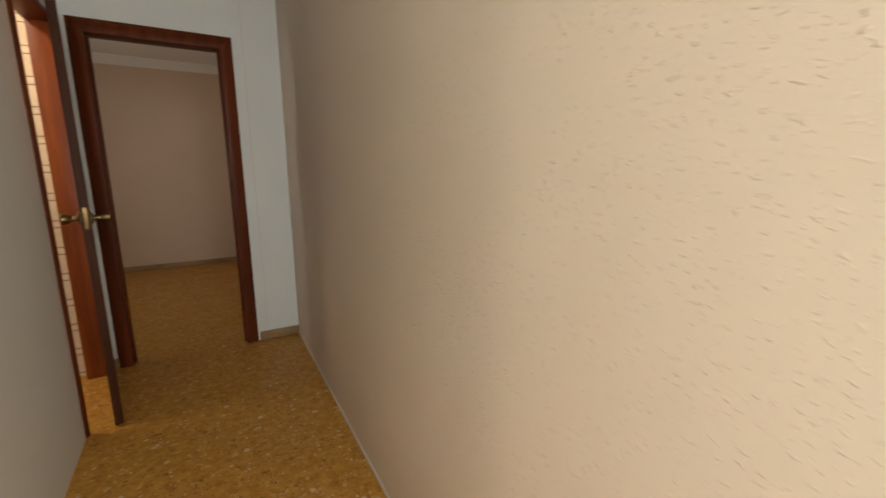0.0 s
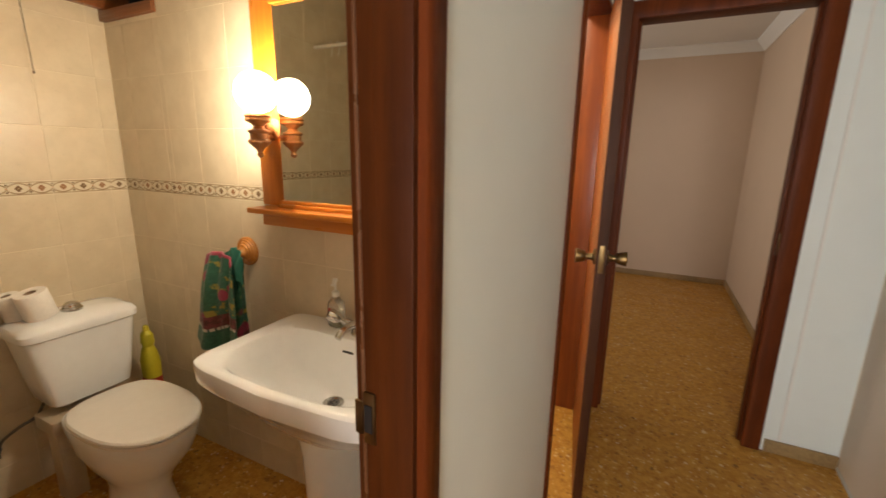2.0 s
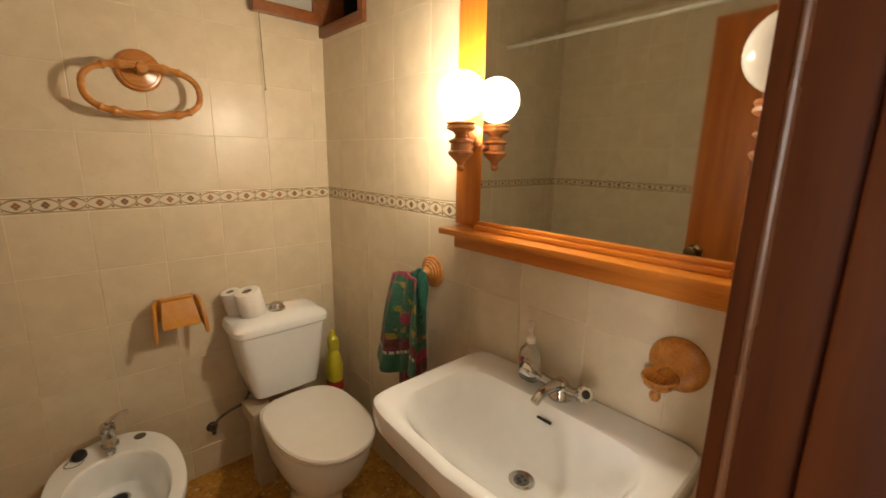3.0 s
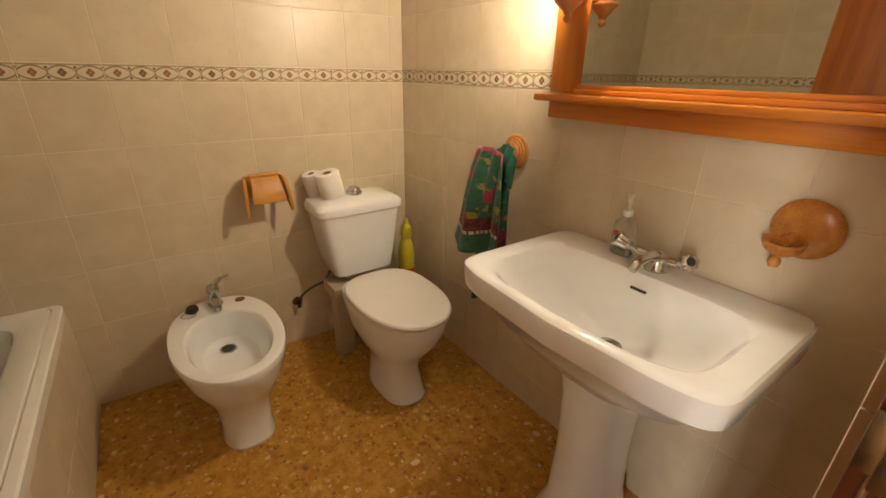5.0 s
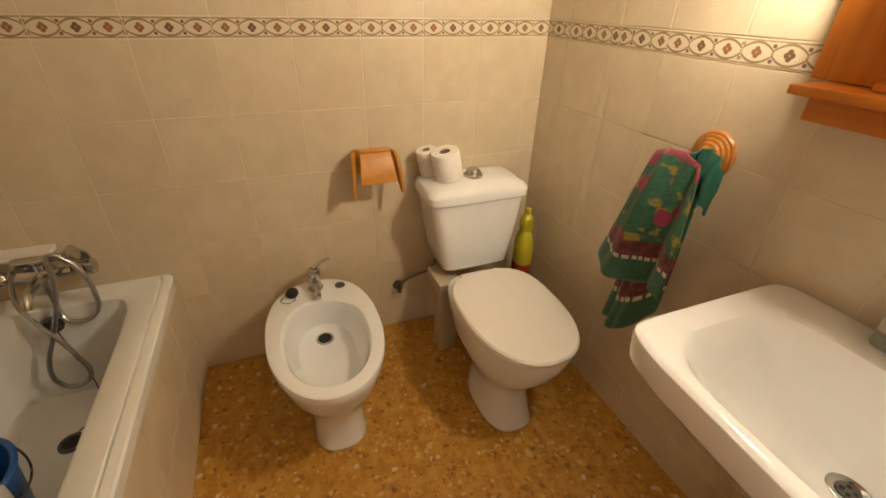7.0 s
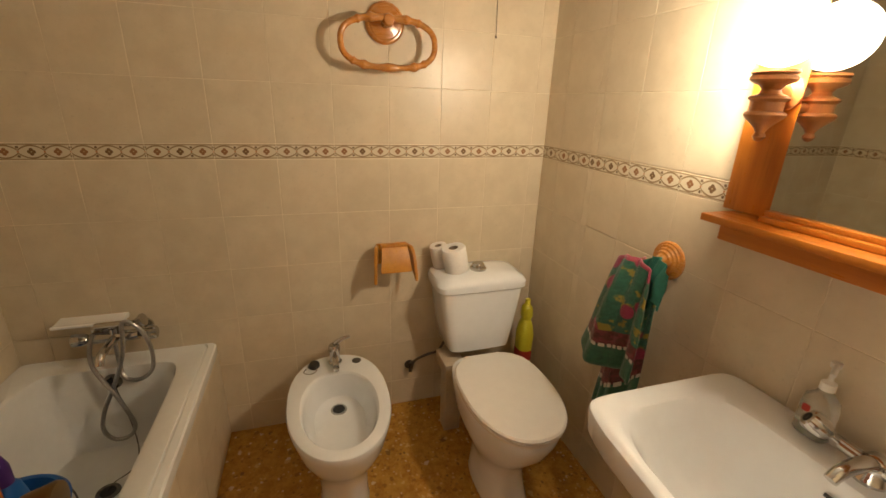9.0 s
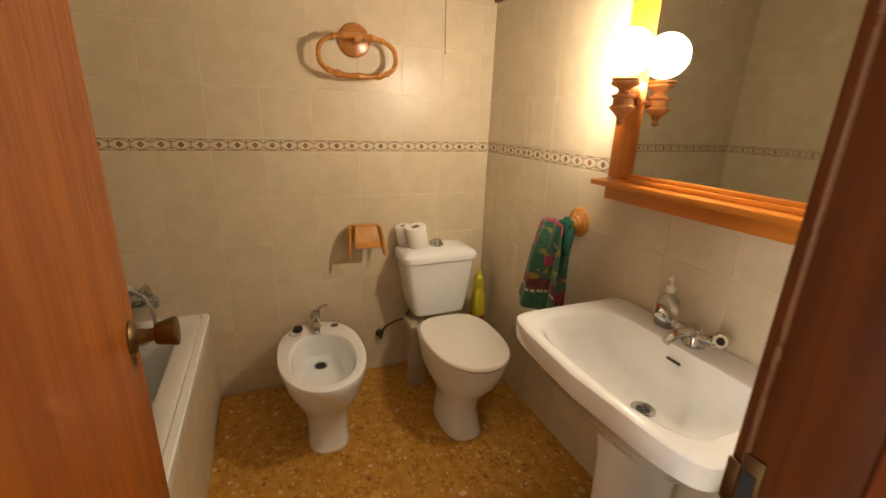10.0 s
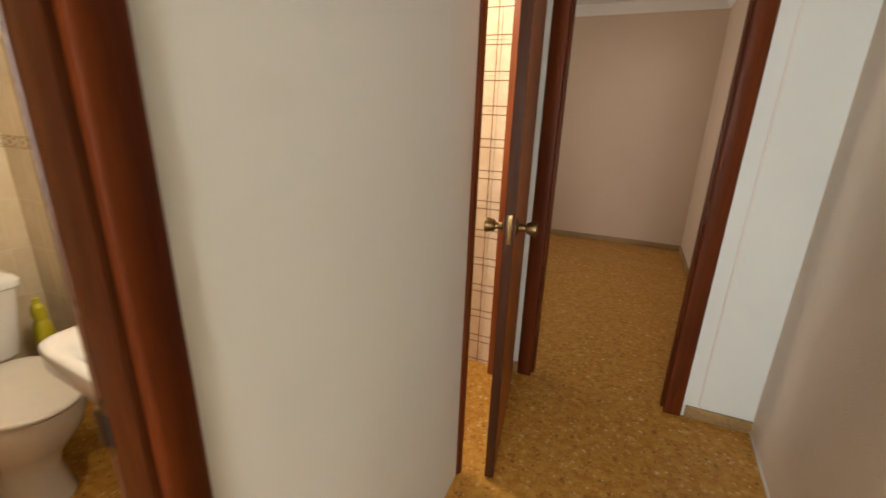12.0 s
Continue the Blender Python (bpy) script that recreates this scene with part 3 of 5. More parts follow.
casing("hall_casing", HALL, 1, Y0 + 0.002, Y1 - 0.002, TOP, 0.055, "x", door_1)


def blot(cx, cz, rx, rz, seed, wobble=0.3):
    rnd = random.Random(seed)
    n = 16
    rr = [1 + wobble * (rnd.random() - 0.5) * 2 for _ in range(n)]
    return [(cx + rx * rr[i] * math.cos(2 * math.pi * i / n), cz + rz * rr[i] * math.sin(2 * math.pi * i / n)) for i in range(n)]


part("filler_patch", bm_poly(blot(0, 0.17, 0.018, 0.12, 3), 0.0025, pose(0.345, Y1 - 0.0135, 0, 0, 0, 180) @ pose(0, 0, 0), 0), "bare", door_1, "bare patch where the veneer has come off the jamb's foot")
strike = part("strike_plate", bm_box(0.29, 0.311, Y1 - 0.004, Y1 + 0.001, 0.965, 1.05, 0.002), "brass", door_1, "aged brass strike plate")
part("latch_hole", bm_box(0.2935, 0.3065, Y1 - 0.0052, Y1 - 0.003, 0.985, 1.03), "black", strike)
part("strike_lip", bm_box(0.277, 0.29, Y1 - 0.006, Y1 - 0.002, 0.98, 1.035, 0.0015), "brass", strike)

# the leaf stands open past a right angle
HINGE = Matrix.Translation((0.2735, 1.2795, 0)) @ pose(0, 0, 0, 0, 0, 5.4)
leaf = part("leaf", bm_moved(bm_box(-0.625, 0, -0.0165, 0.0165, 0.012, 2.015, 0.002), HINGE), "door", door_1, "varnished reddish veneer door leaf")
# thin strip whose dark colour stands in for the unlit edge
part("hinge_edge", bm_moved(bm_box(-0.001, 0.0035, -0.017, 0.017, 0.012, 2.015, 0.001), HINGE), "edge", leaf, "leaf's hinge edge, its shade put into a dark colour")
part("filler_patch", bm_moved(bm_poly(blot(0.003, 0.9, 0.0135, 0.13, 5, 0.28), 0.002, pose(0.0054, 0, 0.0, 0, 0, 90)), HINGE), "bare", leaf, "grey patch of missing veneer")


def knob(parent, m, mat="brass"):
    """A door knob on a round rose; z points away from the leaf."""
    k = part("knob", bm_lathe([(0.0, 0.022), (0.011, 0.022), (0.012, 0.034), (0.018, 0.036), (0.02, 0.04), (0.0265, 0.066), (0.0255, 0.07), (0.02, 0.0715), (0.0, 0.072)], m, 28), mat, parent, "aged brass door knob")
    part("rose", bm_lathe([(0.0, 0.0), (0.031, 0.0), (0.031, 0.003), (0.026, 0.008), (0.014, 0.011), (0.012, 0.024), (0.0, 0.024)], m, 28), mat, k)
    return k


knob(leaf, HINGE @ pose(-0.575, 0.0165, 0.995, -90, 0, 0))
knob(leaf, HINGE @ pose(-0.575, -0.0165, 0.995, 90, 0, 0))
for z in (0.2, 1.09, 1.85):
    part("hinge", bm_moved(bm_lathe([(0.0, 0), (0.006, 0), (0.006, 0.08), (0.0, 0.08)], pose(0.006, -0.023, z), 12), HINGE), "edge", door_1)

# tiled room's door, ajar into the hall
door_2 = tagged(thing("door_2", (0.37, 3.35, 0), "mahogany door standing ajar into the hall", "door"), kind="structure")
K0, K1 = 3.005, 3.70
part("jamb", bm_box(INNER - 0.006, HALL + 0.003, 2.967, K0, 0, TOP + 0.04, 0.003), "casing", door_2)
# this jamb takes the lighter tone that paints the lamplight on it
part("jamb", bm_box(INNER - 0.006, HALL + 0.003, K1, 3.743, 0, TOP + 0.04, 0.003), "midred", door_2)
part("jamb_head", bm_box(INNER - 0.006, HALL + 0.003, K0, K1, TOP, TOP + 0.04, 0.003), "casing", door_2)
casing("hall_casing", HALL, 1, K0 + 0.002, K1 - 0.002, TOP, 0.03, "x", door_2, 0.012)
LEAF2 = Matrix.Translation((0.398, 3.690, 0)) @ pose(0, 0, 0, 0, 0, 9.0)
leaf2 = part("leaf", bm_moved(bm_box(-0.0175, 0.0175, -0.69, 0, 0.01, 2.02, 0.002), LEAF2), "door", door_2, "varnished mahogany door leaf")
knob(leaf2, LEAF2 @ pose(0.0175, -0.635, 1.037, 0, 90, 0))
knob(leaf2, LEAF2 @ pose(-0.0175, -0.635, 1.037, 0, -90, 0))
# same dark strip, painting the shade on the closing edge
part("closing_edge", bm_moved(bm_box(-0.0178, 0.0178, -0.6925, -0.689, 0.01, 2.02, 0.001), LEAF2), "edge", leaf2, "closing edge with shade put into its dark colour")
part("lock_plate", bm_moved(bm_box(-0.009, 0.009, -0.694, -0.692, 0.99, 1.09, 0.0005), LEAF2), "brass", leaf2)

# doorway to the far room, with no leaf in view
door_3 = tagged(thing("door_3", (0.83, END, 0), "dark mahogany door frame without a leaf in view", "doorway"), kind="structure")
E0, E1 = 0.497, 1.178
for xa, xb in ((0.437, E0), (E1, 1.253)):
    part("jamb", bm_box(xa, xb, END - 0.004, END + 0.108, 0, 2.085, 0.003), "casing", door_3)
part("jamb_head", bm_box(E0, E1, END - 0.004, END + 0.108, 2.02, 2.085, 0.003), "casing", door_3)
part("stop", bm_box(E1 - 0.012, E1 + 0.001, END + 0.03, END + 0.075, 0, 2.02, 0.002), "casing", door_3)
part("stop", bm_box(E0 - 0.001, E0 + 0.012, END + 0.03, END + 0.075, 0, 2.02, 0.002), "casing", door_3)
casing("hall_casing", END, -1, E0 + 0.002, E1 - 0.002, 2.022, 0.078, "y", door_3)
part("strike_plate", bm_box(E1 - 0.003, E1 + 0.001, END + 0.005, END + 0.028, 0.97, 1.07, 0.001), "brass", door_3)



# ---- bathroom: the suite ----
def outline(n, a, b, cx, cy, z, e=2.0, front=0.0):
    """A ring round (cx, cy): half-lengths a on x and b on y, squareness e; front bows the low-y side out."""
    pts = []
    for i in range(n):
        t = 2 * math.pi * i / n
        c, s = math.cos(t), math.sin(t)
        x = a * math.copysign(abs(c) ** (2 / e), c)
        y = b * math.copysign(abs(s) ** (2 / e), s)
        if y < 0:
            y -= front * (1 - (x / a) ** 2) * min(1, -y / b)
        pts.append((cx + x, cy + y, z))
    return pts


def egg(n, x0, x1, cy, w, z, wide=0.45, e=2.2, back=None):
    """An egg-shaped ring from x0 (wall end) to x1 (front), half-width w at a share `wide` of its length; back squares the wall end."""
    pts, xm = [], x0 + (x1 - x0) * wide
    for i in range(n):
        t = 2 * math.pi * i / n
        c, s = math.cos(t), math.sin(t)
        if c >= 0:
            x, y = xm + (x1 - xm) * abs(c) ** (2 / e), w * math.copysign(abs(s) ** (2 / e), s)
        else:
            k = back or e
            x, y = xm - (xm - x0) * abs(c) ** (2 / k), w * math.copysign(abs(s) ** (2 / k), s)
        pts.append((x, cy + y, z))
    return pts


N = 64
# pedestal basin
basin = thing("pedestal_basin", (-0.19, 2.42, 0), "white ceramic pedestal wash basin fixed to the tiled wall", "wash basin")
CX = -0.19


def basin_ring(a, y0, y1, z, e, front=0.0, cx=CX):
    return outline(N, a, (y1 - y0) / 2, cx, (y0 + y1) / 2, z, e, front)


bowl_rings = [basin_ring(0.09, 2.29, 2.52, 0.565, 4), basin_ring(0.16, 2.25, 2.58, 0.59, 5, 0.01), basin_ring(0.262, 2.21, 2.597, 0.65, 6, 0.015),
              basin_ring(0.31, 2.178, 2.597, 0.712, 9, 0.026), basin_ring(0.326, 2.163, 2.597, 0.727, 10, 0.031), basin_ring(0.332, 2.157, 2.597, 0.737, 11, 0.032), basin_ring(0.334, 2.155, 2.597, 0.782, 12, 0.032),
              basin_ring(0.3325, 2.157, 2.5965, 0.791, 12, 0.032), basin_ring(0.327, 2.163, 2.594, 0.7965, 12, 0.032), basin_ring(0.318, 2.172, 2.58, 0.798, 11, 0.031),
              basin_ring(0.292, 2.184, 2.505, 0.7972, 7, 0.031), basin_ring(0.274, 2.188, 2.492, 0.793, 5.4, 0.031), basin_ring(0.264, 2.194, 2.486, 0.781, 4.8, 0.029),
              basin_ring(0.246, 2.212, 2.478, 0.745, 4.4, 0.024), basin_ring(0.222, 2.245, 2.466, 0.69, 3.8, 0.016), basin_ring(0.165, 2.295, 2.454, 0.645, 3, 0.008),
              basin_ring(0.09, 2.35, 2.44, 0.62, 2.4), basin_ring(0.035, 2.378, 2.436, 0.611, 2.0), basin_ring(0.022, 2.384, 2.43, 0.607, 2.0)]
part("basin", bm_rings(bowl_rings, True, True), "ceramic", basin)
part("pedestal", bm_rings([outline(40, 0.098 + k, 0.125 + k * 0.6, CX, 2.42, z, 3.2, 0.02) for k, z in
                           ((0.012, 0.0), (0.012, 0.012), (0.0, 0.03), (-0.018, 0.12), (-0.024, 0.3), (-0.016, 0.48), (0.0, 0.56), (0.012, 0.6))], True, True), "ceramic", basin)
dr = part("drain", bm_lathe([(0.0, 0.0), (0.012, 0.0), (0.02, 0.003), (0.03, 0.0055), (0.033, 0.004), (0.034, 0.0)], pose(CX - 0.01, 2.407, 0.6085)), "chrome", basin, "chrome waste ring")
part("drain_hole", bm_lathe([(0.0, 0.0), (0.019, 0.0), (0.019, 0.0012), (0.0, 0.0012)], pose(CX - 0.01, 2.407, 0.6112)), "drain", dr)
for k in range(4):
    part("drain_slot", bm_lathe([(0.0, 0), (0.004, 0), (0.004, 0.0008), (0.0, 0.0008)], pose(CX - 0.01 + 0.0095 * math.cos(k * 1.571 + 0.4), 2.407 + 0.0095 * math.sin(k * 1.571 + 0.4), 0.6124), 10), "black", dr)
part("overflow_slot", bm_moved(bm_box(-0.021, 0.021, -0.002, 0.0035, -0.0035, 0.0035, 0.0015), pose(-0.19, 2.4735, 0.757, -14, 0, 0)), "black", basin, "dark overflow slot")


def chrome_knob(m):
    """A fluted round tap head."""
    pts = [[((0.0175 if i % 4 < 2 else 0.0155) * k * math.cos(2 * math.pi * i / 32), (0.0175 if i % 4 < 2 else 0.0155) * k * math.sin(2 * math.pi * i / 32), z) for i in range(32)]
           for k, z in ((0.5, 0.0), (0.75, 0.004), (0.95, 0.012), (1.05, 0.03), (1.0, 0.036), (0.85, 0.038))]
    return bm_moved(bm_rings(pts, True, True), m)


tap = thing("basin_tap", (-0.19, 2.54, 0.797), "chrome two-handled basin mixer tap standing on the basin", "tap")
part("body", bm_add(bm_lathe([(0.0, 0.0), (0.03, 0.0), (0.031, 0.006), (0.026, 0.014), (0.023, 0.03), (0.02, 0.043), (0.012, 0.052), (0.0, 0.055)], pose(-0.19, 2.54, 0.797)),
                    bm_tube([(-0.255, 2.535, 0.832), (-0.19, 2.54, 0.825), (-0.125, 2.53, 0.835)], 0.013, 14)), "chrome", tap)
part("spout", bm_tube([(-0.19, 2.535, 0.83), (-0.19, 2.50, 0.842), (-0.192, 2.455, 0.838), (-0.193, 2.43, 0.822)], 0.0125, 14, radii=lambda s: 0.015 - 0.004 * s), "chrome", tap)
for x, aim in ((-0.135, (-0.085, 2.487, 0.872)), (-0.245, (-0.29, 2.495, 0.868))):
    h = part("tap_handle", chrome_knob(look((x, 2.525, 0.838), aim) @ pose(0, 0, 0, 180, 0, 0) @ Matrix.Translation((0, 0, 0.012)) @ Matrix.Scale(1.2, 4)), "chrome", tap)
    part("stem", bm_tube([(x, 2.532, 0.832), Vector((x, 2.525, 0.838)) .lerp(Vector(aim), 0.5)], 0.009, 12, False), "chrome", h)
    part("cap", bm_lathe([(0.0, 0.0), (0.0105, 0.0), (0.009, 0.0018), (0.0, 0.002)], look((x, 2.525, 0.838), aim) @ pose(0, 0, 0, 180, 0, 0) @ Matrix.Translation((0, 0, 0.0577)), 16), "black", h)

SZ = 0.008
soap = thing("soap_dispenser", (-0.3, 2.553, 0.797), "clear plastic soap bottle with a white pump standing on the basin", "soap bottle")
part("bottle", bm_rings([outline(28, a, b, -0.3, 2.553, z, 3.0) for a, b, z in ((0.027, 0.017, 0.798), (0.031, 0.02, 0.803), (0.031, 0.02, 0.86 + SZ), (0.028, 0.018, 0.878 + SZ), (0.014, 0.012, 0.892 + SZ), (0.0115, 0.0115, 0.9 + SZ))], True, True), "clear", soap)
part("liquid", bm_rings([outline(24, a, b, -0.3, 2.553, z, 3.0) for a, b, z in ((0.026, 0.016, 0.8), (0.028, 0.0175, 0.804), (0.028, 0.0175, 0.822))], True, True), "green", soap, "last of the greenish soap")
part("label", bm_box(-0.318, -0.304, 2.5315, 2.5335, 0.852, 0.868, 0.0006), "red", soap, "small red label")
part("pump", bm_add(bm_lathe([(0.0, 0), (0.013, 0), (0.013, 0.016), (0.007, 0.02), (0.0045, 0.022), (0.0045, 0.05), (0.009, 0.052), (0.009, 0.062), (0.0, 0.065)], pose(-0.3, 2.553, 0.9 + SZ), 18),
                    bm_tube([(-0.3, 2.553, 0.957 + SZ), (-0.29, 2.535, 0.957 + SZ), (-0.283, 2.518, 0.95 + SZ)], 0.005, 8)), "white", soap)

# toilet
WY, WS, WF = 2.25, 2.248, 2.224      # middle of the cistern, the bowl and its foot
toilet = thing("toilet", (-1.15, WY, 0), "white close-coupled toilet with its cream lid closed, on terrazzo", "toilet")
part("bowl", bm_rings([egg(N, -1.18, -0.865, WF, 0.092, 0.0, 0.5, 2.6), egg(N, -1.18, -0.862, WF, 0.094, 0.012, 0.5, 2.6), egg(N, -1.175, -0.885, WF, 0.086, 0.055, 0.5, 2.6),
                       egg(N, -1.17, -0.905, WF, 0.082, 0.13, 0.5, 2.5), egg(N, -1.19, -0.89, WF + 0.004, 0.096, 0.18, 0.5, 2.4), egg(N, -1.24, -0.855, WF + 0.01, 0.127, 0.225, 0.5, 2.3, 2.8), egg(N, -1.285, -0.81, WS - 0.006, 0.154, 0.285, 0.5, 2.25, 3.2),
                       egg(N, -1.31, -0.785, WS, 0.165, 0.345, 0.5, 2.2, 3.5), egg(N, -1.325, -0.779, WS, 0.168, 0.373, 0.5, 2.2, 3.5), egg(N, -1.325, -0.781, WS, 0.166, 0.385, 0.5, 2.2, 3.5), egg(N, -1.32, -0.79, WS, 0.158, 0.388, 0.5, 2.2, 3.5)], True, True), "ceramic", toilet)
part("seat", bm_rings([egg(N, -1.268, -0.772, WS, w, z, 0.45, 2.25, 3.0) for w, z in ((0.164, 0.389), (0.171, 0.391), (0.173, 0.399), (0.167, 0.403))], True, True), "seat", toilet)
part("lid", bm_rings([egg(N, x0, x1 + 0.004, WS, w + 0.003, z - 0.0125, 0.45, 2.25, 3.0) for x0, x1, w, z in ((-1.268, -0.779, 0.167, 0.4205), (-1.27, -0.771, 0.174, 0.424), (-1.27, -0.771, 0.174, 0.432), (-1.266, -0.777, 0.168, 0.4385),
                                                                                     (-1.245, -0.85, 0.13, 0.443), (-1.19, -0.95, 0.075, 0.4455), (-1.12, -1.02, 0.02, 0.446))], True, True), "seat", toilet)
for dy in (-0.07, 0.07):
    part("seat_hinge", bm_lathe([(0.0, 0), (0.014, 0), (0.014, 0.016), (0.01, 0.02), (0.0, 0.021)], pose(-1.285, WS + dy, 0.387), 14), "seat", toilet)


def tank_ring(front, w, z, e=7.0, backx=-1.558, cy=None):
    return outline(48, (front - backx) / 2, w, (front + backx) / 2, WY + 0.01 if cy is None else cy, z, e)


part("tank", bm_rings([tank_ring(-1.345, 0.135, 0.395), tank_ring(-1.338, 0.14, 0.402), tank_ring(-1.332, 0.155, 0.48), tank_ring(-1.33, 0.175, 0.60), tank_ring(-1.33, 0.187, 0.682)], True, True), "ceramic", toilet)
part("tank_lid", bm_rings([tank_ring(-1.326, 0.196, 0.683, 7), tank_ring(-1.322, 0.2, 0.688, 7), tank_ring(-1.322, 0.201, 0.712, 7), tank_ring(-1.33, 0.192, 0.728, 6), tank_ring(-1.35, 0.165, 0.74, 5, -1.54),
                           tank_ring(-1.39, 0.1, 0.748, 4, -1.50), tank_ring(-1.43, 0.03, 0.75, 3, -1.46)], True, True), "ceramic", toilet)
btn = part("flush_button", bm_lathe([(0.0, 0), (0.036, 0), (0.036, 0.008), (0.031, 0.014), (0.0, 0.015)], pose(-1.43, WY + 0.012, 0.748), 24), "chrome", toilet, "round chrome flush button")
part("button_top", bm_lathe([(0.0, 0), (0.028, 0), (0.027, 0.009), (0.02, 0.017), (0.009, 0.021), (0.0, 0.0215)], pose(-1.43, WY + 0.012, 0.762), 24), "chrome", btn)
part("outlet_pipe", bm_add(bm_box(-1.40, -1.325, 2.10, 2.175, 0.0, 0.30, 0.006), bm_box(-1.46, -1.31, 2.09, 2.185, 0.30, 0.36, 0.01)), "pipe", toilet, "boxed beige waste pipe")
for dy in (-0.083, 0.075):
    part("floor_bolt", bm_lathe([(0.0, 0), (0.008, 0), (0.007, 0.006), (0.0, 0.008)], pose(-1.04, WS + dy, 0.06, 0 if dy > 0 else 80, 0, 0), 10), "drain", toilet)
part("supply_hose", bm_tube([(-1.555, 1.99, 0.22), (-1.52, 1.99, 0.225), (-1.5, 2.0, 0.28), (-1.47, 2.05, 0.325), (-1.46, 2.10, 0.345), (-1.46, 2.135, 0.4)], 0.006, 8), "drain", toilet, "grey braided water hose")
part("stop_valve", bm_add(bm_lathe([(0.0, 0), (0.024, 0), (0.022, 0.004), (0.008, 0.006), (0.008, 0.03), (0.0, 0.03)], pose(BACK, 1.99, 0.22, 0, 90, 0), 16), bm_tube([(-1.535, 1.99, 0.2), (-1.535, 1.99, 0.25)], 0.009, 10, False)), "drain", toilet)


def roll(name_at, tilt, label, squash=1.0):
    t = thing("toilet_roll", name_at, label, "toilet roll", "toilet rolls on the cistern")
    m = Matrix.Translation(name_at) @ tilt
    part("paper", bm_lathe([(0.021, 0.001), (0.048, 0.0), (0.0505, 0.004), (0.051, 0.05), (0.0505, 0.096), (0.048, 0.1), (0.021, 0.1), (0.021, 0.099), (0.02, 0.002)], m @ Matrix.Diagonal((1, squash, 1, 1)), 32), "paper", t)
    part("core", bm_lathe([(0.0, 0.004), (0.0195, 0.004), (0.0195, 0.0975), (0.0185, 0.0975), (0.0183, 0.03), (0.0, 0.028)], m @ Matrix.Diagonal((1, squash, 1, 1)), 24), "card", t)


roll((-1.435, 2.168, 0.752), pose(0, 0, 0, 13, 3, 0) @ Matrix.Diagonal((1.0, 1.02, 1.06, 1)), "white toilet roll leaning on another on the cistern lid")
roll((-1.514, 2.124, 0.742), pose(0, 0, 0, 13, 3, 0) @ Matrix.Diagonal((0.77, 0.77, 1.02, 1)), "part-used toilet roll tilted on the cistern lid")

# bidet
BY = 1.64
bidet = thing("bidet", (-1.2, BY, 0), "white ceramic bidet standing on the terrazzo against the tiled wall", "bidet")
part("bowl", bm_rings([egg(N, -1.24, -1.005, BY, 0.088, 0.0, 0.5, 2.6), egg(N, -1.24, -1.002, BY, 0.09, 0.012, 0.5, 2.6), egg(N, -1.24, -1.02, BY, 0.083, 0.05, 0.5, 2.6), egg(N, -1.26, -1.015, BY, 0.09, 0.13, 0.5, 2.5),
                       egg(N, -1.30, -0.995, BY, 0.105, 0.18, 0.5, 2.4), egg(N, -1.37, -0.958, BY, 0.134, 0.232, 0.5, 2.3), egg(N, -1.43, -0.922, BY, 0.164, 0.29, 0.5, 2.2), egg(N, -1.475, -0.9, BY, 0.182, 0.348, 0.5, 2.1, 2.4), egg(N, -1.482, -0.895, BY, 0.186, 0.370, 0.5, 2.1, 2.4),
                       egg(N, -1.48, -0.898, BY, 0.183, 0.38, 0.5, 2.1, 2.4), egg(N, -1.472, -0.905, BY, 0.175, 0.383, 0.5, 2.1, 2.4), egg(N, -1.356, -0.94, BY, 0.139, 0.381, 0.48, 2.1, 2.3), egg(N, -1.349, -0.945, BY, 0.134, 0.375, 0.48, 2.1, 2.3),
                       egg(N, -1.346, -0.955, BY, 0.129, 0.352, 0.48, 2.1, 2.3), egg(N, -1.355, -0.985, BY, 0.116, 0.3, 0.48, 2.1, 2.4), egg(N, -1.358, -1.05, BY, 0.095, 0.262, 0.45, 2.1), egg(N, -1.348, -1.16, BY, 0.06, 0.248, 0.45, 2.0), egg(N, -1.335, -1.285, BY, 0.024, 0.244, 0.5, 2.0)], True, True), "ceramic", bidet)
bd = part("drain", bm_lathe([(0.0, 0.0), (0.014, 0.0), (0.022, 0.003), (0.03, 0.004), (0.032, 0.0)], pose(-1.295, BY, 0.2455), 24), "chrome", bidet, "chrome waste with dark grid")
part("drain_hole", bm_lathe([(0.0, 0.0), (0.0235, 0.0), (0.0235, 0.0016), (0.0, 0.0016)], pose(-1.295, BY, 0.2482), 20), "black", bd)
for dy, mat in ((0.087, "drain"), (-0.092, "drain")):
    part("tap_hole_cover", bm_lathe([(0.0, 0.0), (0.019, 0.0), (0.019, 0.0014), (0.0, 0.0016)], pose(-1.415, BY + dy, 0.3835), 20), mat, bidet, "round steel hole cover")
btap = thing("bidet_tap", (-1.425, BY, 0.384), "small chrome single-lever bidet tap", "tap")
part("body", bm_lathe([(0.0, 0.0), (0.027, 0.0), (0.027, 0.006), (0.0215, 0.011), (0.0205, 0.05), (0.023, 0.055), (0.024, 0.074), (0.02, 0.083), (0.0, 0.086)], pose(-1.425, BY, 0.384)), "chrome", btap)
part("spout", bm_tube([(-1.425, BY, 0.408), (-1.388, BY, 0.42), (-1.352, BY, 0.41)], 0.0135, 14, radii=lambda s: 0.015 - 0.003 * s), "chrome", btap)
part("nozzle", bm_lathe([(0.0, 0.0), (0.012, 0.0), (0.0135, 0.004), (0.0135, 0.014), (0.0, 0.016)], pose(-1.35, BY, 0.393), 16), "chrome", btap)
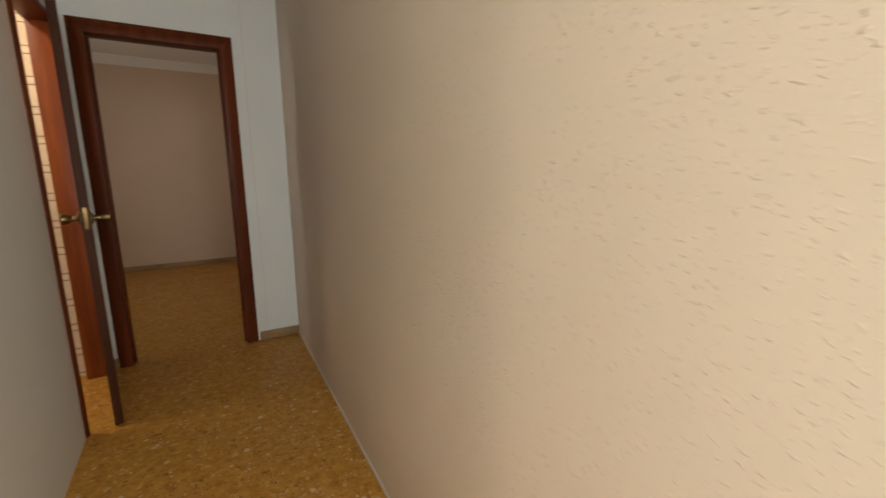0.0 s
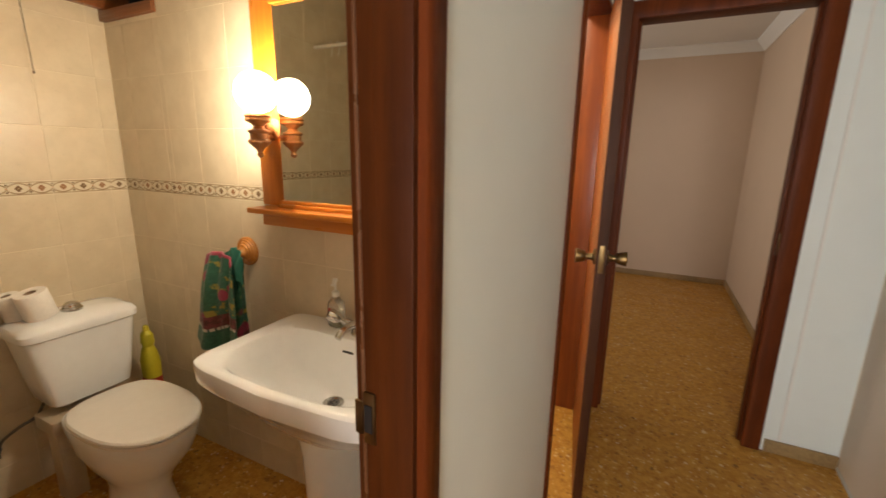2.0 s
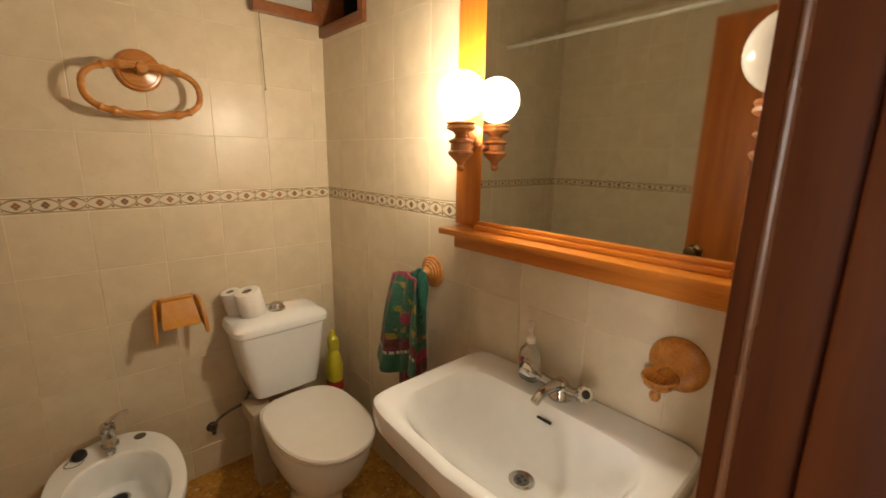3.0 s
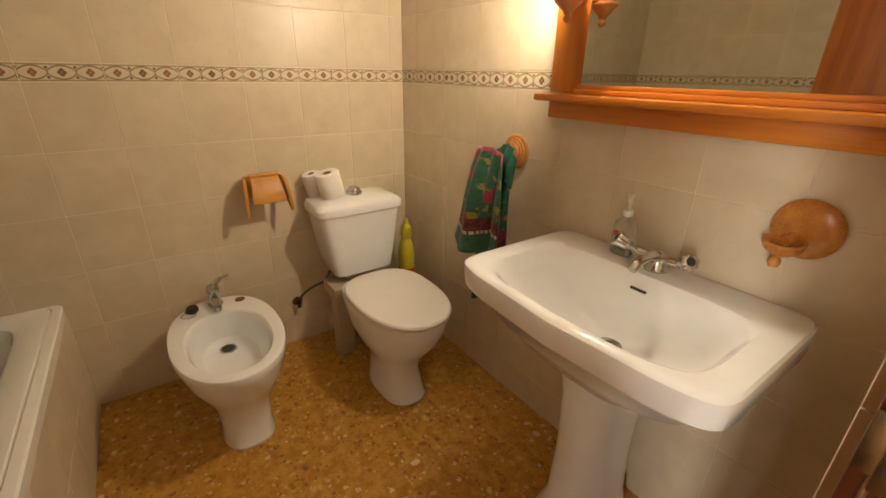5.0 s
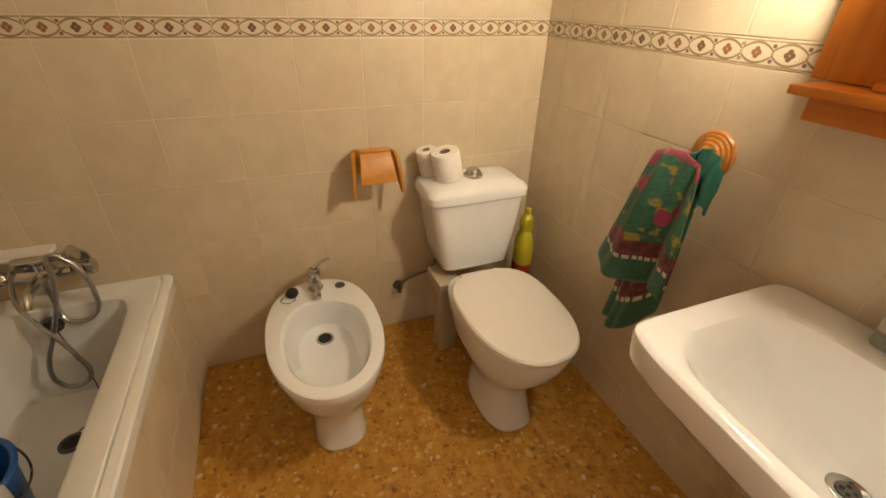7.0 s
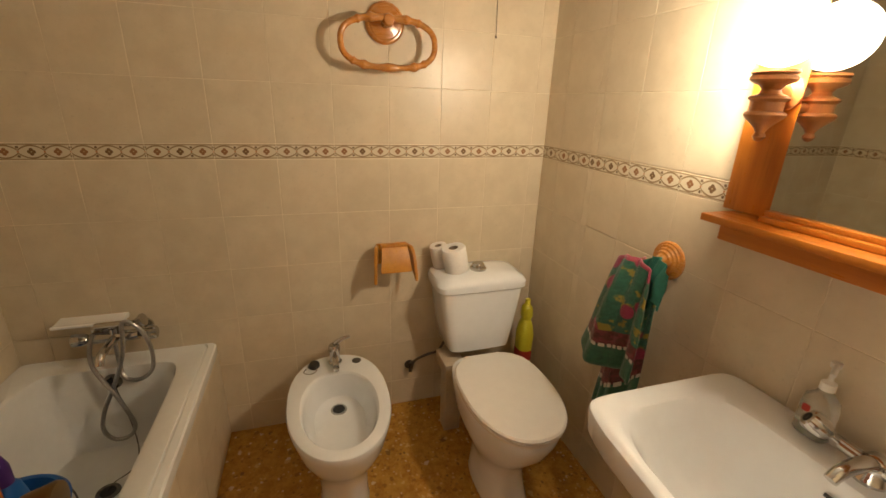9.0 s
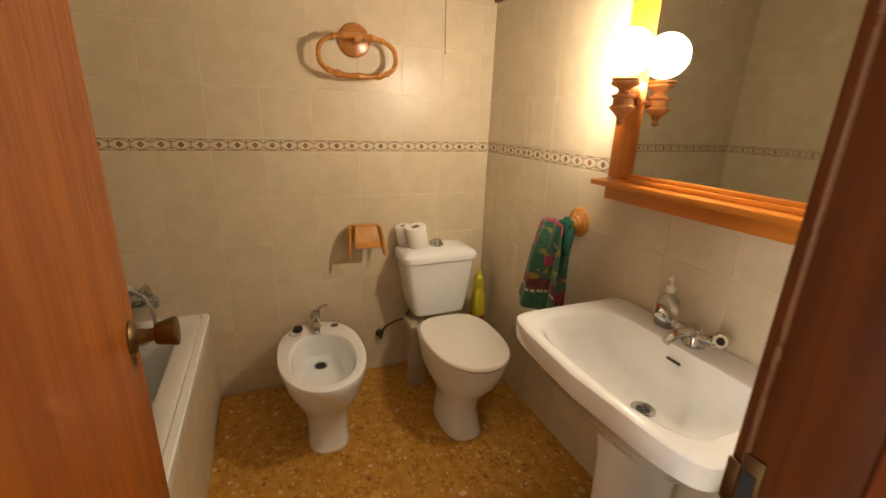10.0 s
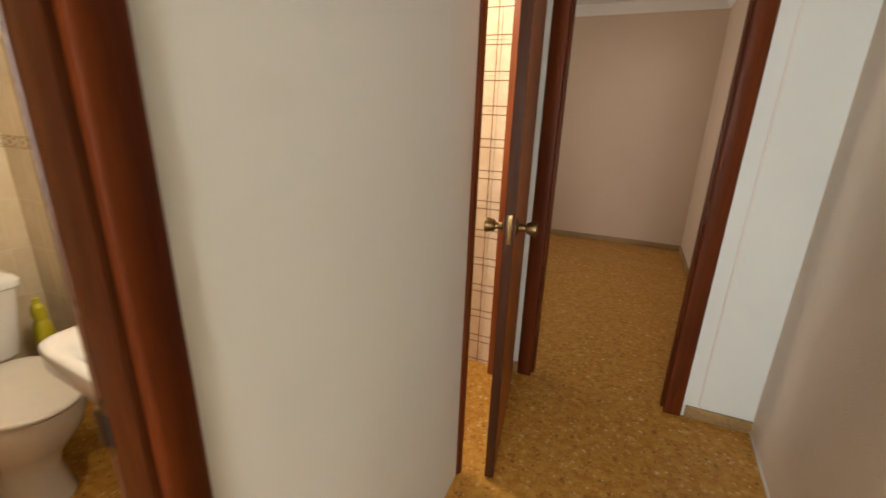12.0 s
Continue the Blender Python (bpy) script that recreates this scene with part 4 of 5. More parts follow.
part("lever", bm_tube([(-1.425, BY, 0.466), (-1.442, BY + 0.03, 0.478), (-1.452, BY + 0.066, 0.482)], 0.007, 10, radii=lambda s: 0.011 - 0.004 * s), "chrome", btap)
plug = thing("bidet_plug", (-1.405, BY - 0.085, 0.385), "black rubber plug on a chain lying on the bidet rim", "plug")
part("stopper", bm_lathe([(0.0, 0.0), (0.017, 0.0), (0.021, 0.004), (0.022, 0.014), (0.018, 0.02), (0.0, 0.021)], pose(-1.405, BY - 0.082, 0.386, 8, 10, 0), 20), "black", plug)
part("chain", bm_tube([(-1.405, BY - 0.082, 0.405), (-1.375, BY - 0.075, 0.388), (-1.36, BY - 0.1, 0.386), (-1.375, BY - 0.125, 0.386), (-1.40, BY - 0.115, 0.386)], 0.0016, 6), "chrome", plug)

# bath
bath = thing("bathtub", (-0.7, 0.86, 0), "white enamelled bathtub with a tiled front panel", "bathtub")
BX0, BX1, BY0, BY1, BZ = BACK + 0.002, 0.13, SIDE + 0.002, 1.182, 0.467


def bath_ring(dx0, dx1, dy0, dy1, z, e=14.0):
    x0, x1, y0, y1 = BX0 + dx0, BX1 - dx1, BY0 + dy0, BY1 - dy1
    return outline(96, (x1 - x0) / 2, (y1 - y0) / 2, (x0 + x1) / 2, (y0 + y1) / 2, z, e)


part("tub", bm_rings([bath_ring(0.004, 0.004, 0.004, 0.006, BZ - 0.045, 60), bath_ring(0, 0, 0, 0, BZ - 0.04, 60), bath_ring(0, 0, 0, 0, BZ - 0.006, 60), bath_ring(0.001, 0.004, 0.001, 0.005, BZ, 50), bath_ring(0.004, 0.01, 0.004, 0.027, BZ + 0.001, 40),
                      bath_ring(0.004, 0.01, 0.004, 0.0305, BZ - 0.006, 40), bath_ring(0.004, 0.012, 0.004, 0.0365, BZ - 0.0005, 40), bath_ring(0.075, 0.07, 0.06, 0.094, BZ - 0.002, 13), bath_ring(0.086, 0.08, 0.068, 0.104, BZ - 0.009, 11), bath_ring(0.092, 0.1, 0.074, 0.112, BZ - 0.04, 10),
                      bath_ring(0.1, 0.18, 0.09, 0.125, 0.25, 8), bath_ring(0.118, 0.28, 0.11, 0.15, 0.13, 6.5), bath_ring(0.165, 0.36, 0.14, 0.18, 0.095, 5.5), bath_ring(0.26, 0.5, 0.22, 0.25, 0.088, 5)], False, True), "enamel", bath)
bdr = part("drain", bm_lathe([(0.0, 0.0), (0.016, 0.0), (0.026, 0.004), (0.036, 0.005), (0.038, 0.0)], pose(-1.262, 0.838, 0.0895), 24), "drain", bath, "dark tarnished waste")
part("drain_hole", bm_lathe([(0.0, 0.0), (0.024, 0.0), (0.024, 0.001), (0.0, 0.001)], pose(-1.262, 0.838, 0.0935), 20), "black", bdr)
part("overflow", bm_lathe([(0.0, 0.0), (0.031, 0.0), (0.03, 0.006), (0.02, 0.009), (0.018, 0.005), (0.0, 0.005)], pose(-1.474, 0.84, 0.405, 0, 86, 0), 24), "drain", bath, "round chrome overflow")
part("chain", bm_tube([(-1.462, 0.845, 0.395), (-1.45, 0.86, 0.32), (-1.435, 0.88, 0.22), (-1.41, 0.893, 0.14), (-1.37, 0.895, 0.103), (-1.33, 0.88, 0.098), (-1.3, 0.85, 0.098), (-1.262, 0.838, 0.1)], 0.0021, 6), "drain", bath, "fine plug chain")
structure("bath_panel_core", bm_box(BACK - 0.01, INNER, BY1 - 0.05, BY1 - 0.016, 0, BZ - 0.042), "grout", "mortar of the bath's front panel", "panel")
structure("bath_end_ledge", bm_box(BX1 + 0.001, INNER, SIDE - 0.01, BY1 - 0.018, BZ - 0.041, BZ - 0.004), "ceramic", "narrow ledge closing the bath's end", "ledge")

btap2 = thing("bath_tap", (BACK, 0.877, 0.6), "chrome bath mixer tap with hand shower on the tiled wall", "tap")
TY, TZ, TX = 0.872, 0.578, -1.495
part("body", bm_add(bm_tube([(TX, TY - 0.075, TZ), (TX, TY + 0.075, TZ)], 0.02, 18, False), bm_tube([(TX, TY, TZ), (TX, TY, TZ + 0.035)], 0.016, 16, False),
                    *[bm_lathe([(0.0, 0), (0.032, 0), (0.03, 0.007), (0.013, 0.012), (0.012, 0.07), (0.0, 0.07)], pose(BACK, TY + s * 0.072, TZ, 0, 90, 0), 20) for s in (-1, 1)]), "chrome", btap2)
part("spout", bm_tube([(TX, TY, TZ), (TX + 0.05, TY - 0.002, TZ - 0.006), (TX + 0.11, TY - 0.006, TZ - 0.012), (TX + 0.135, TY - 0.008, TZ - 0.04)], 0.014, 14), "chrome", btap2)
for s in (-1, 1):
    part("tap_handle", chrome_knob(pose(TX, TY + s * 0.082, TZ, -s * 90, 0, 0) @ Matrix.Scale(1.35, 4)), "chrome", btap2)
part("diverter", bm_lathe([(0.0, 0), (0.012, 0), (0.02, 0.006), (0.02, 0.016), (0.0, 0.02)], pose(TX, TY, TZ + 0.034), 18), "chrome", btap2)
part("hand_shower", bm_add(bm_tube([(TX + 0.005, TY - 0.05, TZ + 0.05), (TX + 0.02, TY + 0.0, TZ + 0.058), (TX + 0.03, TY + 0.08, TZ + 0.062)], 0.011, 12),
                           bm_lathe([(0.0, 0), (0.011, 0), (0.017, 0.02), (0.024, 0.032), (0.023, 0.037), (0.0, 0.038)], pose(TX + 0.025, TY + 0.075, TZ + 0.058, -70, 10, 0), 22)), "chrome", btap2, "chrome hand shower in its cradle")
part("hose", bm_tube([(TX + 0.012, TY - 0.06, TZ + 0.02), (-1.47, 0.797, 0.555), (-1.455, 0.796, 0.495), (-1.44, 0.822, 0.435), (-1.425, 0.858, 0.375), (-1.41, 0.888, 0.305), (-1.4, 0.905, 0.25), (-1.4, 0.88, 0.205), (-1.405, 0.828, 0.198),
                      (-1.41, 0.8, 0.245), (-1.42, 0.815, 0.32), (-1.435, 0.852, 0.4), (-1.445, 0.893, 0.505), (-1.45, 0.911, 0.585), (-1.455, 0.916, 0.645), (-1.46, 0.94, 0.645), (-1.46, 0.972, 0.6),
                      (-1.455, 0.989, 0.525), (-1.45, 0.98, 0.45), (-1.455, 0.935, 0.41), (-1.46, 0.885, 0.42), (-1.475, TY, 0.47), (TX + 0.015, TY, TZ - 0.02)], 0.0075, 10), "hose", btap2, "looped metal shower hose")
single("soap_ledge", bm_rings([[(BACK + 0.001, y, 0.622), (BACK + 0.07, y, 0.626), (BACK + 0.078, y, 0.63), (BACK + 0.078, y, 0.637), (BACK + 0.072, y, 0.64), (BACK + 0.055, y, 0.636), (BACK + 0.001, y, 0.639)] for y in (0.69, 0.694, 0.898, 0.902)], True, True),
       "ceramic", "small white ceramic soap shelf on the tiled wall", "soap shelf")

UX, UY = -0.97, 0.75
bucket = thing("bucket", (UX, UY, 0.09), "blue plastic bucket standing in the bathtub", "bucket")
part("pail", bm_lathe([(0.0, 0.0), (0.105, 0.0), (0.11, 0.004), (0.137, 0.245), (0.145, 0.247), (0.147, 0.255), (0.142, 0.26), (0.133, 0.256), (0.106, 0.01), (0.0, 0.008)], pose(UX, UY, 0.092), 40), "blue", bucket)
part("wire_handle", bm_tube([(UX + 0.15 * math.cos(a), UY + 0.15 * math.sin(a), 0.335 - 0.05 * math.sin(a * 1.0 - 0.2) ** 2) for a in [k * math.pi / 8 for k in range(9)]], 0.0028, 8), "drain", bucket)
ragpts = []
for i in range(15):
    a = 0.15 + i * 0.085
    wv = 0.006 * math.sin(i * 1.7)
    ragpts.append([(UX + r * math.cos(a), UY + r * math.sin(a), z + wv * k) for r, z, k in ((0.118, 0.27, 1), (0.132, 0.34, 0.5), (0.139, 0.358, 0.2), (0.15, 0.358, 0.2), (0.156 + wv, 0.33, 1), (0.152 + wv, 0.27, 1.5), (0.15 + wv, 0.245 + 0.02 * math.sin(i * 0.8), 2))])
rag = thing("cleaning_rag", (UX + 0.09, UY + 0.1, 0.35), "white rag hanging over the bucket's rim", "rag")
rag_ob = part("fabric", bm_rings(ragpts, closed=False), "cloth", rag)
rag_ob.modifiers.new("thick", "SOLIDIFY").thickness = 0.004
clean = thing("cleaner_bottle", (UX + 0.015, UY + 0.05, 0.1), "blue cleaner bottle with purple cap, standing in the bucket", "bottle")
part("bottle", bm_rings([outline(24, a, b, UX + 0.015, UY + 0.05, z, 3) for a, b, z in ((0.035, 0.025, 0.105), (0.038, 0.028, 0.11), (0.038, 0.028, 0.42), (0.03, 0.022, 0.46), (0.014, 0.014, 0.48))], True, True), "blue", clean)
part("label", bm_rings([outline(24, 0.0386, 0.0286, UX + 0.015, UY + 0.05, z, 3) for z in (0.36, 0.41)]), "white", clean)
part("cap", bm_lathe([(0.0, 0), (0.02, 0), (0.02, 0.05), (0.012, 0.08), (0.0, 0.085)], pose(UX + 0.015, UY + 0.05, 0.475), 18), "purple", clean)

# yellow bottle behind the toilet
yb = thing("cleaner_bottle", (-1.385, 2.498, 0), "yellow cleaner bottle with a red label, beside the toilet", "bottle")
part("bottle", bm_rings([outline(24, a, b, -1.385, 2.498, z, 2.6) for a, b, z in ((0.04, 0.03, 0.0), (0.043, 0.034, 0.01), (0.043, 0.034, 0.33), (0.044, 0.036, 0.43), (0.034, 0.028, 0.475), (0.022, 0.02, 0.5), (0.03, 0.026, 0.52), (0.026, 0.022, 0.56), (0.012, 0.012, 0.575))], True, True), "yellow", yb)
part("label", bm_rings([outline(24, 0.0442, 0.0352, -1.385, 2.498, z, 2.6) for z in (0.3, 0.35)]), "red", yb)
part("cap", bm_lathe([(0.0, 0), (0.013, 0), (0.012, 0.025), (0.0, 0.03)], pose(-1.385, 2.498, 0.573), 14), "yellow", yb)

# ---- bathroom: on the walls ----
mirror = thing("mirror_cabinet", (-0.19, 2.58, 1.14), "orange pine framed wall mirror with a shelf below", "mirror")
ML, MR = -0.617, 0.237
SW, SR = 0.122, 0.092      # widths of the two stiles
part("stile", bm_box(ML, ML + SW, 2.552, 2.599, 1.205, 2.02, 0.004), "pine", mirror)
part("stile", bm_box(MR - SR, MR, 2.552, 2.599, 1.205, 2.02, 0.004), "pine", mirror)
part("top_rail", bm_add(bm_box(ML + SW, MR - SR, 2.526, 2.598, 1.85, 2.02, 0.004), bm_box(ML + SW, MR - SR, 2.518, 2.532, 1.838, 1.856, 0.004)), "pine_x", mirror)
part("shelf", bm_add(bm_box(ML + 0.026, MR - 0.026, 2.458, 2.572, 1.186, 1.204, 0.004)), "pine_x", mirror)
part("apron", bm_box(ML + 0.035, MR - 0.035, 2.515, 2.598, 1.138, 1.1855, 0.004), "pine_x", mirror)
part("bottom_moulding", bm_add(bm_box(ML + SW, MR - SR, 2.508, 2.598, 1.2045, 1.217, 0.003), bm_box(ML + SW, MR - SR, 2.521, 2.598, 1.217, 1.2285, 0.003)), "pine_x", mirror)
part("mirror_glass", bm_box(ML + SW + 0.002, MR - SR - 0.002, 2.533, 2.538, 1.229, 1.85), "mirror", mirror, "slightly clouded mirror glass")
part("mirror_backing", bm_box(ML + SW + 0.0005, MR - SR - 0.0005, 2.5385, 2.597, 1.229, 1.846, 0.001), "pine_x", mirror)

TURNED = [(0.0, 1.382), (0.006, 1.384), (0.012, 1.392), (0.008, 1.4), (0.012, 1.408), (0.02, 1.416), (0.033, 1.428), (0.036, 1.434), (0.034, 1.438), (0.028, 1.441), (0.028, 1.458), (0.032, 1.461), (0.035, 1.464), (0.033, 1.468),
          (0.02, 1.473), (0.016, 1.48), (0.022, 1.488), (0.036, 1.494), (0.04, 1.498), (0.039, 1.504), (0.036, 1.507), (0.04, 1.511), (0.038, 1.516), (0.0, 1.518)]


def globe_lamp(x, mat, label, glabel):
    t = thing("wall_lamp", (x, 2.572, 1.45), label, "wall lamp", "globe lamps on the mirror")
    part("turned_base", bm_lathe([(r, z - 0.012) for r, z in TURNED], pose(x, 2.462, 0), 28), "turned", t)
    mx = ML + SW * 0.56 if x < -0.2 else MR - SR * 0.56
    part("arm", bm_tube([(mx, 2.55, 1.438), (mx * 0.6 + x * 0.4, 2.515, 1.437), (x, 2.475, 1.438)], 0.011, 12), "turned", t)
    part("finial", bm_lathe([(0.0, 0.0), (0.03, 0.0), (0.03, 0.005), (0.014, 0.009), (0.012, 0.014), (0.019, 0.02), (0.0215, 0.03), (0.018, 0.042), (0.008, 0.049), (0.0, 0.05)], pose(mx + 0.012, 2.5515, 1.466, 90, 0, 0) @ Matrix.Scale(1.15, 4), 20), "turned", t)
    g = part("globe", bm_rings([[(x + r * math.cos(a), 2.462 + r * math.sin(a), 1.5715 + h) for a in [2 * math.pi * i / 32 for i in range(32)]] for r, h in [(0.0645 * math.sin(math.pi * k / 18) + 1e-4, -0.0635 * math.cos(math.pi * k / 18)) for k in range(1, 19)]], True, True), mat, t, glabel)
    g.visible_shadow = mat != "lit"      # the bulb shines through the glass
    return t


globe_lamp(-0.507, "lit", "lit white globe lamp on a turned wooden bracket", "glowing opal glass globe")
globe_lamp(0.19, "opal", "unlit white globe lamp on a turned wooden bracket", "unlit opal glass globe")

# towel ring on the back wall, with its big oval wooden loop
ringh = thing("towel_ring", (BACK, 1.89, 1.69), "large oval towel ring of turned orange wood on the tiled wall", "towel ring")
RX, RY = BACK + 0.082, 1.89
part("wall_disc", bm_lathe([(0.0, 0.0), (0.07, 0.0), (0.071, 0.008), (0.064, 0.016), (0.058, 0.017), (0.054, 0.021), (0.03, 0.025), (0.02, 0.028), (0.017, 0.066), (0.022, 0.078), (0.021, 0.088), (0.016, 0.096), (0.0, 0.098)], pose(BACK, RY, 1.69, 0, 90, 0), 36), "beech", ringh)
oval, hw, hh = [], 0.167, 0.08
for i in range(41):
    a = math.pi / 2 + 2 * math.pi * i / 40
    c, s = math.cos(a), math.sin(a)
    oval.append((RX + 0.012 * (1 - s) * 0.5, RY + hw * math.copysign(abs(c) ** 0.72, c), 1.69 - 0.074 + hh * math.copysign(abs(s) ** 0.8, s)))


def loop_radius(s):
    """Thin bar with turned beads at the holder and along the foot."""
    r = 0.0105
    for c, w, k in ((0.04, 0.012, 0.006), (0.96, 0.012, 0.006), (0.09, 0.008, 0.004), (0.91, 0.008, 0.004), (0.43, 0.014, 0.006), (0.5, 0.012, 0.005), (0.57, 0.014, 0.006), (0.38, 0.008, 0.004), (0.62, 0.008, 0.004)):
        r += k * math.exp(-((s - c) / w) ** 2)
    return r


part("loop", bm_tube(oval, 0.0105, 12, True, loop_radius), "beech", ringh)

# paper holder
ph = thing("paper_holder", (BACK, 1.905, 0.72), "empty orange wooden toilet paper holder on the tiled wall", "paper holder")
cheek = [(0.0, 0.833), (0.03, 0.850), (0.07, 0.854), (0.095, 0.838), (0.112, 0.808), (0.124, 0.773), (0.132, 0.738), (0.133, 0.713), (0.127, 0.712), (0.112, 0.736), (0.085, 0.758), (0.045, 0.772), (0.0, 0.778)]
for y, flare in ((1.84, -12), (1.958, 12)):
    part("cheek", bm_poly(cheek, 0.013, Matrix.Translation((BACK, y, 0)) @ pose(0, 0, 0, 0, 0, flare), 0.003), "holder", ph)
part("flap", bm_rings([[(BACK + fx, 1.905 - hw_, fz), (BACK + fx + 0.01, 1.905 - hw_, fz + 0.005), (BACK + fx + 0.01, 1.905 + hw_, fz + 0.005), (BACK + fx, 1.905 + hw_, fz)] for fx, fz, hw_ in ((0.082, 0.853, 0.053), (0.1, 0.828, 0.056), (0.114, 0.795, 0.06), (0.124, 0.766, 0.064), (0.125, 0.757, 0.061))], True, True), "holder", ph)
part("top_rod", bm_tube([(BACK + 0.078, 1.85, 0.860), (BACK + 0.078, 1.96, 0.860)], 0.0095, 12, False), "holder", ph)
part("back_board", bm_box(BACK, BACK + 0.012, 1.84, 1.97, 0.758, 0.848, 0.003), "holder", ph)

# wooden hook beside the basin, seen under the shelf
sd = thing("tumbler_holder", (0.06, MIRROR_WALL, 0.97), "round orange wooden wall holder with a small knob", "tumbler holder")
part("wall_disc", bm_lathe([(0.0, 0.0), (0.061, 0.0), (0.062, 0.008), (0.056, 0.016), (0.045, 0.02), (0.03, 0.023), (0.0, 0.024)], pose(0.06, MIRROR_WALL, 0.972, 90, 0, 0), 36), "beech", sd)
part("cup", bm_lathe([(0.0, -0.022), (0.022, -0.02), (0.034, -0.008), (0.038, 0.006), (0.034, 0.01), (0.03, 0.006), (0.0, 0.0)], pose(0.042, 2.55, 0.945, 10, 0, 0), 28), "beech", sd)
part("arm", bm_tube([(0.05, 2.585, 0.955), (0.04, 2.56, 0.945)], 0.014, 12, False), "beech", sd)
part("knob", bm_lathe([(0.0, -0.052), (0.008, -0.05), (0.012, -0.042), (0.011, -0.034), (0.007, -0.028), (0.01, -0.02), (0.0, -0.018)], pose(0.038, 2.545, 0.945), 18), "beech", sd)

# towel holder and its towel
th = thing("towel_holder", (-0.745, MIRROR_WALL, 1.0), "round ribbed orange wooden towel holder on the tiled wall", "towel holder")
part("wall_disc", bm_lathe([(0.0, 0.0), (0.07, 0.0), (0.071, 0.007), (0.066, 0.013), (0.06, 0.013), (0.057, 0.02), (0.05, 0.021), (0.047, 0.028), (0.04, 0.029), (0.036, 0.036), (0.028, 0.037), (0.02, 0.045), (0.014, 0.06), (0.014, 0.09), (0.0, 0.092)], pose(-0.778, MIRROR_WALL, 1.003, 90, 0, 0) @ Matrix.Diagonal((0.82, 0.82, 0.8, 1)), 36), "beech", th)
part("ring", bm_tube([(-0.775 + 0.045 * math.cos(a), 2.527 - 0.012 * abs(math.sin(a)), 0.958 + 0.05 * math.sin(a)) for a in [2 * math.pi * k / 16 + math.pi / 2 for k in range(17)]], 0.009, 10), "beech", th)


def towel_sheet(top, bottom, w_top, w_bot, y0, length, lean, folds, seed, shift=0.0):
    """A hanging sheet that fans out downwards, in folds."""
    rnd = random.Random(seed)
    ph1, ph2 = rnd.random() * 6, rnd.random() * 6
    bm = bmesh.new()
    uvl = bm.loops.layers.uv.new("UVMap")
    nu, nv = 28, 34
    grid = []
    for j in range(nv + 1):
        v = j / nv
        w = w_top + (w_bot - w_top) * v ** 0.8
        row = []
        for i in range(nu + 1):
            u = i / nu - 0.5
            x = top[0] + (bottom[0] - top[0]) * v + u * w
            fold = math.sin(u * folds * 6.283 + ph1 + 1.2 * v) * (0.006 + 0.02 * v ** 0.7) + 0.006 * math.sin(u * 23 + ph2 + 4 * v)
            y = y0 + lean * v + fold - 0.02 * math.sin(math.pi * min(1, v * 1.2)) * (1 - 4 * u * u)
            z = top[2] + (bottom[2] - top[2]) * v + 0.03 * math.sin(u * 5 + ph2) * v + shift * u * v - 0.035 * (2 * u) ** 2 * (1 - v)
            row.append(bm.verts.new((x, y, z)))
        grid.append(row)
    for j in range(nv):
        for i in range(nu):
            f = bm.faces.new((grid[j][i], grid[j][i + 1], grid[j + 1][i + 1], grid[j + 1][i]))
            for lo, (a, b) in zip(f.loops, ((i, j), (i + 1, j), (i + 1, j + 1), (i, j + 1))):
                lo[uvl].uv = ((a / nu) * w_bot / length + seed * 0.37, 1 - b / nv)
    return bm


towel = thing("towel", (-0.79, 2.48, 0.99), "teal flowered towel with maroon border, hanging from a wooden holder", "towel")
for nm, args in (("front_fold", ((-0.762, 0, 1.032), (-0.788, 0, 0.665), 0.15, 0.25, 2.458, 0.4, -0.012, 1.3, 2, -0.03)),
                 ("turned_back_fold", ((-0.712, 0, 1.045), (-0.703, 0, 0.9), 0.1, 0.1, 2.488, 0.4, 0.0, 0.7, 7, 0.04)),
                 ("back_fold", ((-0.77, 0, 1.02), (-0.835, 0, 0.45), 0.11, 0.185, 2.512, 0.4, 0.01, 1.2, 5, 0.16))):
    ob = part(nm, towel_sheet(*args), "terry" if nm == "turned_back_fold" else "towel", towel)
    ob.modifiers.new("thick", "SOLIDIFY").thickness = 0.006


# ---- small window in the bathroom corner ----
win = tagged(thing("window_3", (-1.38, 2.62, 1.92), "small dark pine window with its sash swung open", "window"), kind="structure")
wx0, wx1, wz0, wz1 = BACK + 0.001, -1.192, 1.922, 2.395
part("window_frame", bm_add(bm_box(wx0, wx1, 2.583, 2.695, wz0, wz0 + 0.04, 0.003), bm_box(wx0, wx1, 2.583, 2.695, wz1 - 0.04, wz1, 0.003), bm_box(wx0, wx0 + 0.035, 2.583, 2.695, wz0 + 0.04, wz1 - 0.04, 0.003), bm_box(wx1 - 0.035, wx1, 2.583, 2.695, wz0 + 0.04, wz1 - 0.04, 0.003)), "window_wood", win)
sx = BACK + 0.02
sash = part("sash", bm_add(bm_box(sx, sx + 0.035, 2.285, 2.58, 1.965, 2.008, 0.003), bm_box(sx, sx + 0.035, 2.285, 2.58, 2.34, 2.385, 0.003), bm_box(sx, sx + 0.035, 2.285, 2.328, 2.008, 2.34, 0.003), bm_box(sx, sx + 0.035, 2.537, 2.58, 2.008, 2.34, 0.003)), "window_wood", win, "open pine sash")
part("pane", bm_box(sx + 0.014, sx + 0.02, 2.32, 2.545, 2.0, 2.35), "frosted", sash, "frosted glass pane")
cordt = thing("pull_cord", (-1.535, 2.30, 2.4), "thin dark pull cord hanging in front of the tiles", "cord")
